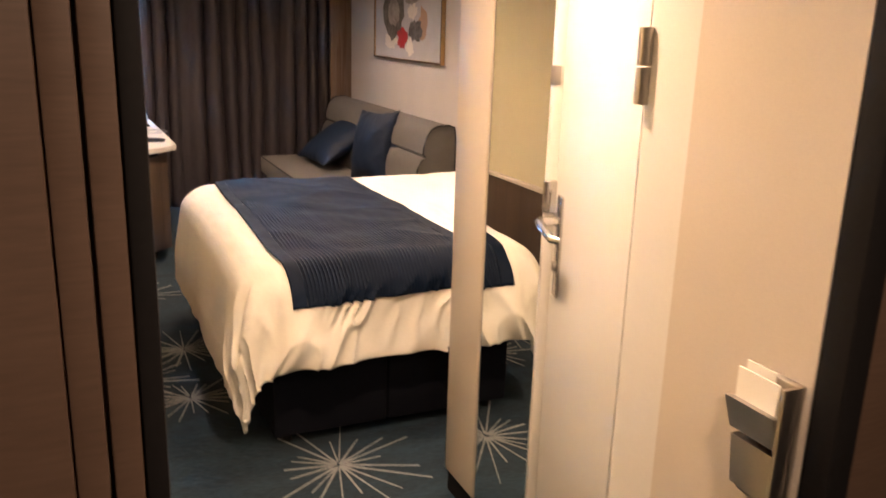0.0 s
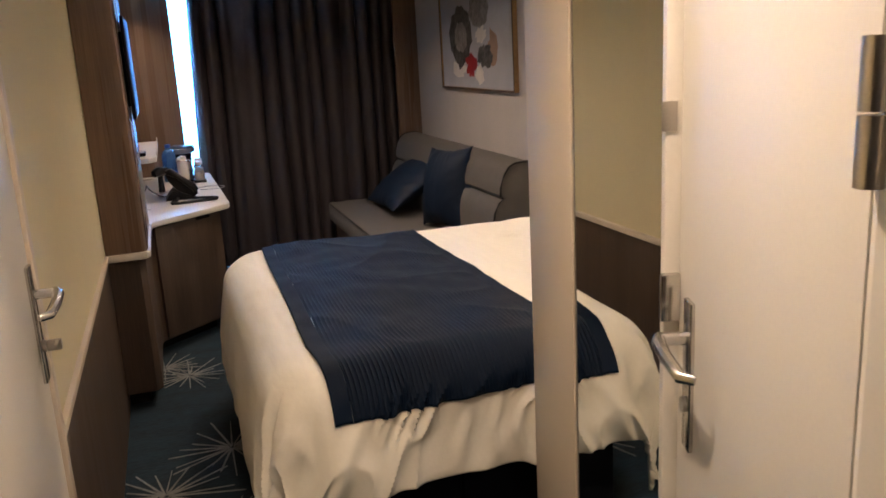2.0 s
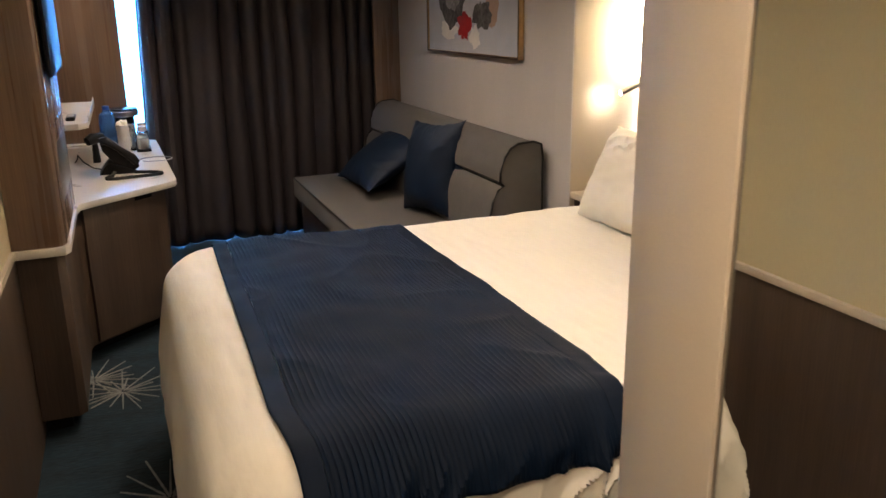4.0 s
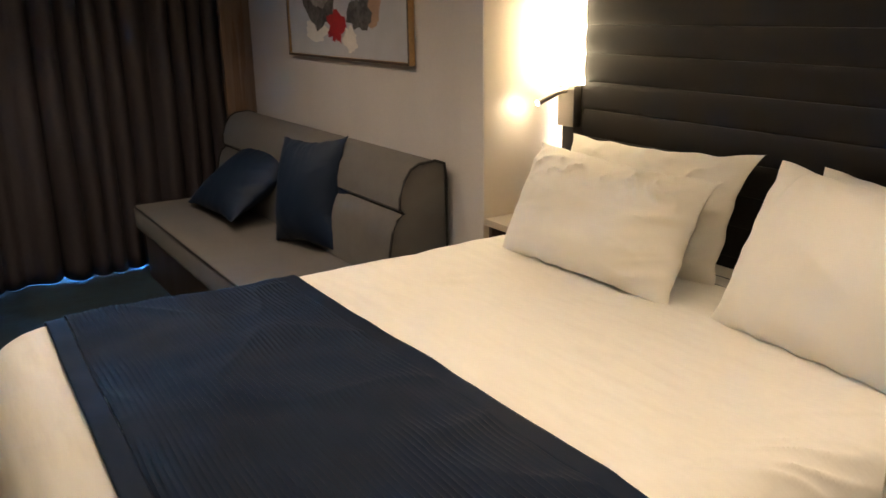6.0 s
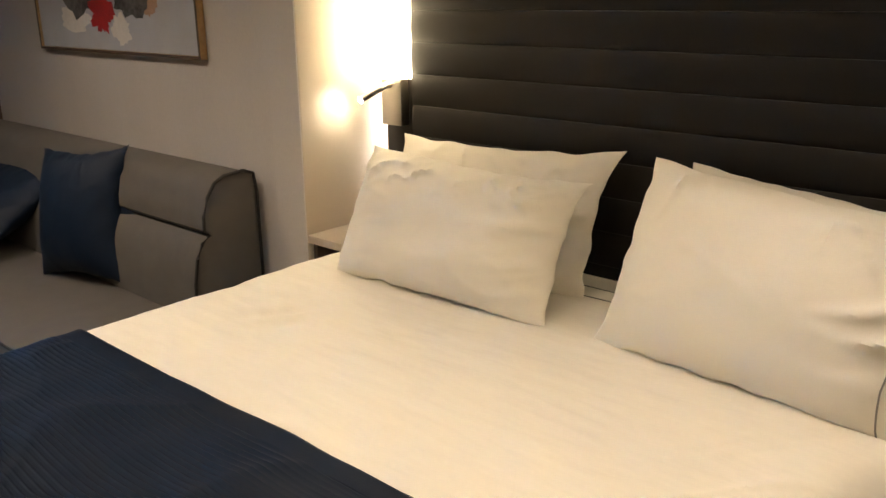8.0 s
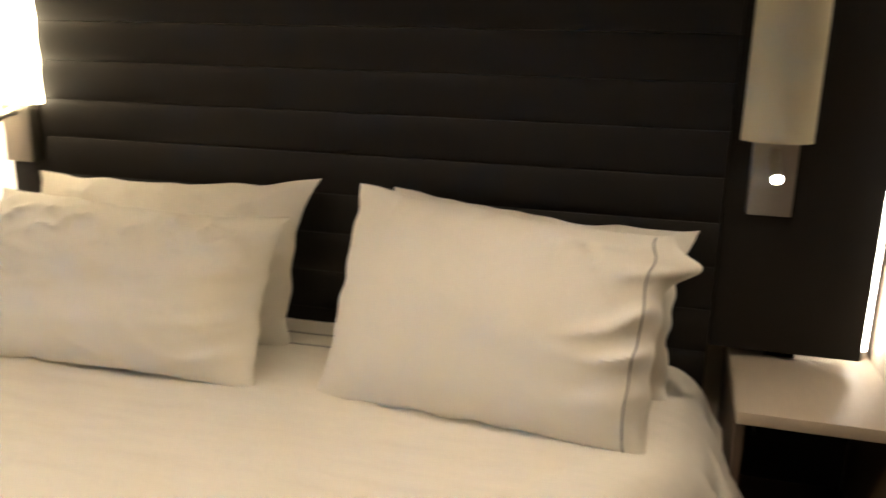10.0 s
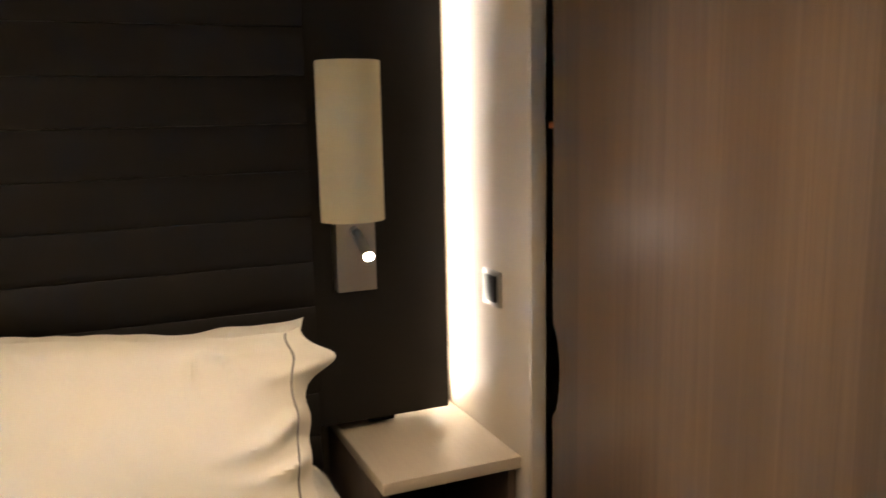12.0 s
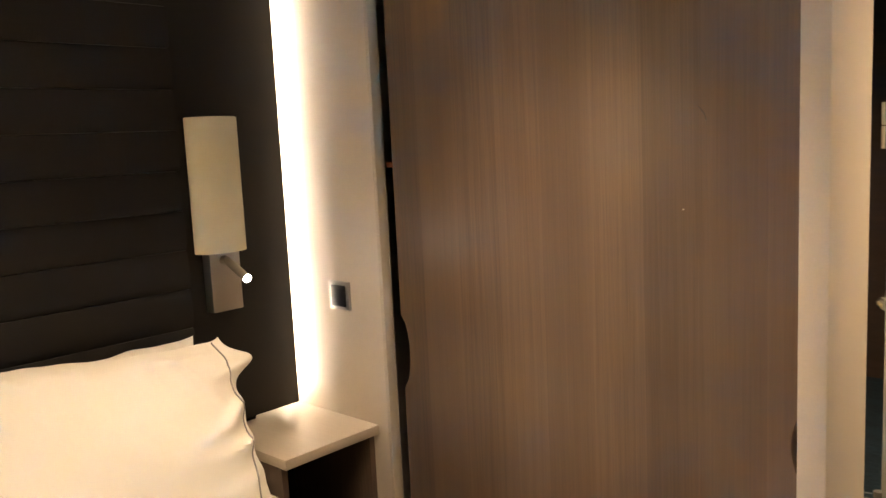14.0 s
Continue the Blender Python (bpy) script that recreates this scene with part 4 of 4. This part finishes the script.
cur = solid("curtain", curtain_mesh(0.635, 2.19, 6.98, 0.005, 1.965, 14, 0.062, 5.0), CURTAIN, "dark full-length blackout curtain, nearly closed", "curtain")
cur.modifiers.new("thickness", "SOLIDIFY").thickness = 0.004
part("curtain_rail", tube(B(), [(0.46, 6.985, 1.975), (2.2, 6.985, 1.975)], 0.010), STEEL, thing("curtain_track", "steel curtain track under the pelmet", "curtain rail", (1.3, 6.985, 1.96)))

# ---- desk and tall unit ----
desk = thing("desk", "brown wood desk with a white laminate top", "desk", (0.35, 5.9, 0))
top = [(LEFT + 0.003, 4.408), (0.235, 4.408), (0.262, 4.418), (0.276, 4.45), (0.274, 5.02), (0.285, 5.09), (0.33, 5.135), (0.625, 5.385), (0.672, 5.43), (0.682, 5.48), (0.655, 6.80), (0.60, 6.855), (LEFT + 0.003, 6.855)]
part("desktop", prism(B(), top, "z", 0.682, 0.712, 0.004), DESKTOP, desk)
body = [(LEFT + 0.003, 4.475), (0.225, 4.475), (0.25, 4.50), (0.25, 5.10), (0.262, 5.15), (0.58, 5.425), (0.625, 5.475), (0.61, 6.85), (LEFT + 0.003, 6.85)]
part("body", prism(B(), body, "z", 0.075, 0.6815, 0.003), DARKWOOD, desk)
toe = [(LEFT + 0.003, 4.545), (0.19, 4.56), (0.2, 5.2), (0.235, 5.26), (0.54, 5.52), (0.54, 6.8), (LEFT + 0.003, 6.8)]
part("plinth", prism(B(), toe, "z", 0.001, 0.0748), BLACK, desk, "black recessed plinth")
dv = Vector((0.58 - 0.262, 5.425 - 5.15, 0)).normalized()
nv = Vector((dv.y, -dv.x, 0))


def on_front(u0, u1, z0, z1, n0, n1, bev):
    t = B()
    box(t, u0, n0, z0, u1, n1, z1, bev)
    m = Matrix((dv, nv, Vector((0, 0, 1)))).transposed().to_4x4()
    bmesh.ops.transform(t, matrix=Matrix.Translation((0.262, 5.15, 0)) @ m, verts=t.verts[:])
    return t


door = part("door", on_front(0.02, 0.40, 0.09, 0.672, 0.001, 0.016, 0.002), DARKWOOD, desk)
part("finger_pull", on_front(0.29, 0.385, 0.655, 0.676, 0.0165, 0.019, 0.0), BLACK, door, "dark finger pull")

unit = thing("tall_cabinet", "tall brown wood cabinet standing on the desk end", "cabinet", (0.18, 4.7, 0.712))
uo = [(LEFT + 0.003, 4.418), (0.232, 4.418), (0.255, 4.427), (0.266, 4.455), (0.266, 5.10), (LEFT + 0.003, 5.10)]
part("body", prism(B(), uo, "z", 0.7125, CEIL - 0.002, 0.002), WOOD, unit)
part("inset_panel", box(B(), 0.2662, 4.58, 0.83, 0.2685, 5.04, 1.03, 0.001), STEEL, unit, "brushed metal inset panel")
part("inset_rail", box(B(), 0.2662, 4.58, 1.085, 0.270, 5.04, 1.095, 0.001), CHROME, unit, "thin chrome rail")
part("edge_strip", box(B(), 0.2662, 4.462, 0.7135, 0.2682, 4.472, CEIL - 0.01), CHROME, unit, "thin metal edge strip")
tv = thing("television", "slim black television on the cabinet side", "television", (0.28, 4.75, 1.25))
part("screen", box(B(), 0.280, 4.49, 1.25, 0.293, 5.08, 1.66, 0.003), BLACKPLASTIC, tv)
part("back_box", box(B(), 0.2664, 4.55, 1.30, 0.2796, 5.0, 1.6, 0.002), BLACKPLASTIC, tv)
structure("wall_panel_desk", box(B(), LEFT + 0.0005, 5.101, 0.7125, LEFT + 0.02, 6.855, CEIL - 0.002, 0.002), WOOD, "brown wood wall panel over the desk", "panel")
shelf = thing("wall_shelf", "white shelf above the desk", "shelf", (0.2, 6.0, 0.95))
part("board", prism(B(), [(LEFT + 0.0205, 5.55), (0.295, 5.55), (0.336, 5.61), (0.342, 6.60), (LEFT + 0.0205, 6.60)], "z", 0.950, 0.978, 0.004), DESKTOP, shelf)
part("lip", box(B(), 0.3360, 5.63, 0.9785, 0.3415, 6.60, 1.002, 0.0015), DESKTOP, shelf)

# ---- things on the desk ----
DT = 0.712
phone = thing("telephone", "black desk telephone with a coiled cord", "telephone", (0.44, 5.78, DT))
part("base", prism(B(), [(0.352, DT + 0.0005), (0.505, DT + 0.0005), (0.512, DT + 0.012), (0.40, DT + 0.058), (0.372, DT + 0.03)], "y", 5.70, 5.86, 0.004, 3), BLACKPLASTIC, phone)
part("body", prism(B(), [(0.505, DT + 0.0125), (0.532, DT + 0.028), (0.528, DT + 0.042), (0.430, DT + 0.140), (0.388, DT + 0.158), (0.368, DT + 0.148), (0.376, DT + 0.112), (0.42, DT + 0.054)], "y", 5.705, 5.855, 0.006, 3), BLACKPLASTIC, phone)
part("handset", tube(B(), [(0.522, 5.692, DT + 0.050), (0.505, 5.688, DT + 0.076), (0.445, 5.686, DT + 0.128), (0.395, 5.688, DT + 0.166), (0.372, 5.692, DT + 0.160)], [0.017, 0.021, 0.014, 0.021, 0.017], 12), BLACKPLASTIC, phone)
for k in range(4):
    for j in range(3):
        x, z = 0.512 - 0.018 * k, DT + 0.058 + 0.018 * k
        part("key", box(B(), x - 0.005, 5.735 + 0.026 * j, z, x + 0.006, 5.752 + 0.026 * j, z + 0.006, 0.001), STEEL, phone, "small grey key" if not (k or j) else "")
cord = [(0.508, 5.70, DT + 0.012), (0.512, 5.68, DT + 0.009), (0.56, 5.668, DT + 0.008), (0.605, 5.645, DT + 0.008), (0.628, 5.615, DT + 0.008), (0.622, 5.588, DT + 0.008), (0.585, 5.572, DT + 0.008), (0.50, 5.562, DT + 0.008), (0.42, 5.545, DT + 0.008), (0.385, 5.552, DT + 0.008), (0.383, 5.585, DT + 0.008), (0.41, 5.63, DT + 0.009), (0.42, 5.69, DT + 0.014)]
coil = []
for p, q in zip(cord, cord[1:]):
    for k in range(8):
        f = k / 8
        coil.append(tuple(p[i] + (q[i] - p[i]) * f for i in range(3)))
part("cord", tube(B(), coil, [0.0085 if k % 2 else 0.0068 for k in range(len(coil))], 8), BLACKPLASTIC, phone, "thick coiled black cord")
part("line_cable", tube(B(), [(0.37, 5.84, DT + 0.004), (0.32, 5.90, DT + 0.006), (0.275, 5.96, DT + 0.03), (0.25, 6.03, DT + 0.055), (0.245, 6.08, DT + 0.03), (0.23, 6.12, DT + 0.004)], 0.0032, 6), BLACKPLASTIC, phone)

brew = thing("coffee_maker", "small black and steel coffee maker", "coffee maker", (0.48, 6.66, DT))
part("base", box(B(), 0.43, 6.58, DT + 0.0005, 0.555, 6.78, DT + 0.025, 0.008, 3), BLACKPLASTIC, brew)
part("column", box(B(), 0.44, 6.70, DT + 0.0252, 0.545, 6.78, DT + 0.165, 0.01, 3), BLACKPLASTIC, brew)
part("head", lathe(B(), [(0.058, 0.0), (0.078, 0.006), (0.081, 0.03), (0.074, 0.038)], (0.49, 6.665, DT + 0.1652), 26), STEEL, brew, "steel brewing head")
part("lid", lathe(B(), [(0.072, 0.0), (0.079, 0.005), (0.066, 0.013)], (0.49, 6.665, DT + 0.2036), 26), BLACKPLASTIC, brew)
bucket = thing("ice_bucket", "shiny steel ice bucket with crumpled paper", "ice bucket", (0.45, 6.42, DT))
part("bowl", lathe(B(), [(0.042, 0.0), (0.046, 0.004), (0.050, 0.135), (0.053, 0.140), (0.053, 0.145), (0.048, 0.145), (0.044, 0.02)], (0.487, 6.42, DT + 0.0005), 28), CHROME, bucket)
bm = B()
bmesh.ops.create_icosphere(bm, subdivisions=3, radius=0.034)
for v in bm.verts:
    v.co *= 1 + 0.5 * noise.noise(v.co * 45)
    v.co += Vector((0.478, 6.42, DT + 0.140))
part("paper", bm, LINEN, bucket, "crumpled white paper")
bot = thing("water_bottle", "blue translucent plastic water bottle", "bottle", (0.385, 6.56, DT))
part("bottle_body", lathe(B(), [(0.036, 0.0), (0.044, 0.006), (0.044, 0.06), (0.040, 0.075), (0.044, 0.09), (0.044, 0.175), (0.036, 0.2), (0.019, 0.212), (0.018, 0.222)], (0.398, 6.52, DT + 0.0005), 24), BLUEPLASTIC, bot)
part("cap", lathe(B(), [(0.017, 0.0), (0.018, 0.004), (0.018, 0.02), (0.016, 0.022)], (0.398, 6.52, DT + 0.223), 18), material("blue_cap", (0.03, 0.12, 0.5), 0.4), bot, "blue cap")
tray = thing("serving_tray", "dark plastic tray under the cups", "tray", (0.54, 6.42, DT))
part("tray_board", box(B(), 0.535, 6.34, DT + 0.0005, 0.612, 6.52, DT + 0.012, 0.005), BLACKPLASTIC, tray)


def glass_jar(cx, cy, r, hgt, label):
    t = thing("jar", label, "jar", (cx, cy, DT + 0.012), group="jars on the tray")
    part("jar_body", lathe(B(), [(r * 0.9, 0), (r, 0.005), (r, hgt * 0.78), (r * 0.7, hgt * 0.88), (r * 0.7, hgt)], (cx, cy, DT + 0.0125), 20), CLEAR, t)
    part("contents", lathe(B(), [(r * 0.8, 0), (r * 0.86, hgt * 0.1), (r * 0.86, hgt * 0.55), (r * 0.5, hgt * 0.6)], (cx, cy, DT + 0.016), 16), LINEN, t, "white sachets")
    part("lid", lathe(B(), [(r * 0.78, 0), (r * 0.8, 0.003), (r * 0.8, 0.02), (r * 0.6, 0.024)], (cx, cy, DT + 0.0126 + hgt), 18), DESKTOP, t, "white lid")


glass_jar(0.572, 6.392, 0.033, 0.10, "clear glass jar with white lid on the tray")
glass_jar(0.575, 6.472, 0.030, 0.11, "clear glass jar with white lid on the tray")
wire = [(0.46, 6.15, DT + 0.004)]
for k in range(22):
    s = k / 21 * math.tau * 0.9
    wire.append((0.62 - 0.08 * math.cos(s), 6.06 + 0.06 * math.sin(s), DT + 0.003 + 0.002 * math.sin(s)))
solid("charging_cable", tube(B(), wire, 0.0028, 6), material("grey_cable", (0.3, 0.31, 0.33), 0.5), "thin grey charging cable looped on the desk", "cable")
hd = thing("hair_dryer", "black appliance beside the telephone", "appliance", (0.24, 6.25, DT))
part("barrel", tube(B(), [(0.30, 6.06, DT + 0.115), (0.325, 6.08, DT + 0.125), (0.375, 6.12, DT + 0.125)], [0.022, 0.030, 0.022], 14), BLACKPLASTIC, hd)
part("handle", tube(B(), [(0.335, 6.09, DT + 0.11), (0.335, 6.09, DT + 0.002)], [0.014, 0.02], 10), BLACKPLASTIC, hd)
rem = thing("remote_control", "slim dark remote control on the shelf", "remote control", (0.22, 5.6, 0.985))
part("case", box(B(), 0.24, 5.66, 0.9785, 0.28, 5.82, 0.996, 0.006, 3), BLACKPLASTIC, rem)
part("button_pad", box(B(), 0.246, 5.68, 0.9962, 0.274, 5.77, 0.999, 0.001), STEEL, rem)
ant = thing("router_antenna", "thin pale antenna standing on the shelf", "antenna", (0.2, 6.0, 0.985))
part("stem", tube(B(), [(0.2, 6.0, 0.9785), (0.195, 6.0, 1.07)], 0.004, 8), DESKTOP, ant)
part("foot", box(B(), 0.17, 5.97, 0.9782, 0.23, 6.03, 0.985, 0.003), DESKTOP, ant)

# downlight housings
for lx, ly in [d[:2] for d in DOWNLIGHTS]:
    t = thing("downlight", "small recessed ceiling downlight", "ceiling light", (lx, ly, CEIL - 0.01), group="ceiling downlights")
    bm = B()
    rings = []
    for r, z in ((0.03, -0.0005), (0.045, -0.0005), (0.045, -0.005), (0.03, -0.007)):
        rings.append([bm.verts.new((lx + r * math.cos(k * math.tau / 24), ly + r * math.sin(k * math.tau / 24), CEIL + z)) for k in range(24)])
    for a, b in zip(rings, rings[1:] + rings[:1]):
        for k in range(24):
            bm.faces.new((a[k], a[(k + 1) % 24], b[(k + 1) % 24], b[k]))
    part("bezel", bm, CHROME, t)
    part("lens", lathe(B(), [(0.029, -0.004), (0.029, -0.001)], (lx, ly, CEIL), 20), DOWNGLOW, t, "glowing lens")

# small spots on the ceiling over the desk
for lx, ly in DESKSPOTS:
    t = thing("ceiling_spot", "short white ceiling spot lit over the desk", "ceiling light", (lx, ly, CEIL), group="spots over the desk")
    part("mount", lathe(B(), [(0.034, -0.014), (0.036, -0.004), (0.036, -0.001)], (lx, ly, CEIL), 24), WHITEPAINT, t)
    part("housing", lathe(B(), [(0.029, -0.098), (0.031, -0.092), (0.031, -0.02), (0.022, -0.0142)], (lx, ly, CEIL), 24), WHITEPAINT, t)
    part("lens", lathe(B(), [(0.025, -0.1), (0.025, -0.0985)], (lx, ly, CEIL), 20), DOWNGLOW, t, "glowing lens")

# ---- carpet pattern ----


def starburst(bm, cx, cy, size, rays, seed):
    rnd = random.Random(seed)
    for k in range(rays):
        a = (k + rnd.uniform(-0.3, 0.3)) * math.tau / rays
        r = size * rnd.uniform(0.45, 1.0)
        w0, w1 = rnd.uniform(0.0024, 0.0044), rnd.uniform(0.0012, 0.003)
        d, n = Vector((math.cos(a), math.sin(a), 0)), Vector((-math.sin(a), math.cos(a), 0))
        c = Vector((cx, cy, 0.0035 + 0.0002 * (k % 3)))
        a0 = size * rnd.uniform(0.02, 0.10)
        q = [c + d * a0 - n * w0, c + d * r - n * w1, c + d * r + n * w1, c + d * a0 + n * w0]
        hi = [bm.verts.new(v) for v in q]
        lo = [bm.verts.new((v.x, v.y, 0.0005)) for v in q]
        bm.faces.new(hi)
        for i in range(4):
            bm.faces.new((lo[i], lo[(i + 1) % 4], hi[(i + 1) % 4], hi[i]))


bm = B()
stars = [(0.36, 4.79, 0.22), (0.49, 3.935, 0.26), (0.838, 2.72, 0.30), (0.24, 3.65, 0.26), (0.45, 3.42, 0.24), (0.25, 4.95, 0.2), (0.35, 2.35, 0.28), (0.62, 2.05, 0.25), (0.4, 1.6, 0.25), (1.3, 5.6, 0.25), (0.85, 5.15, 0.25), (1.7, 2.6, 0.26), (0.75, 1.15, 0.24), (0.45, 0.5, 0.25), (1.2, 4.9, 0.2)]
for k, (sx, sy, sr) in enumerate(stars):
    starburst(bm, sx, sy, sr * 1.08, 19 + k % 4, 40 + k)
pattern = new("carpet_pattern", mesh_of("carpet_pattern", bm, STAR, False))
tagged(pattern, "pale grey starbursts tufted into the carpet", "carpet", kind="stuff")
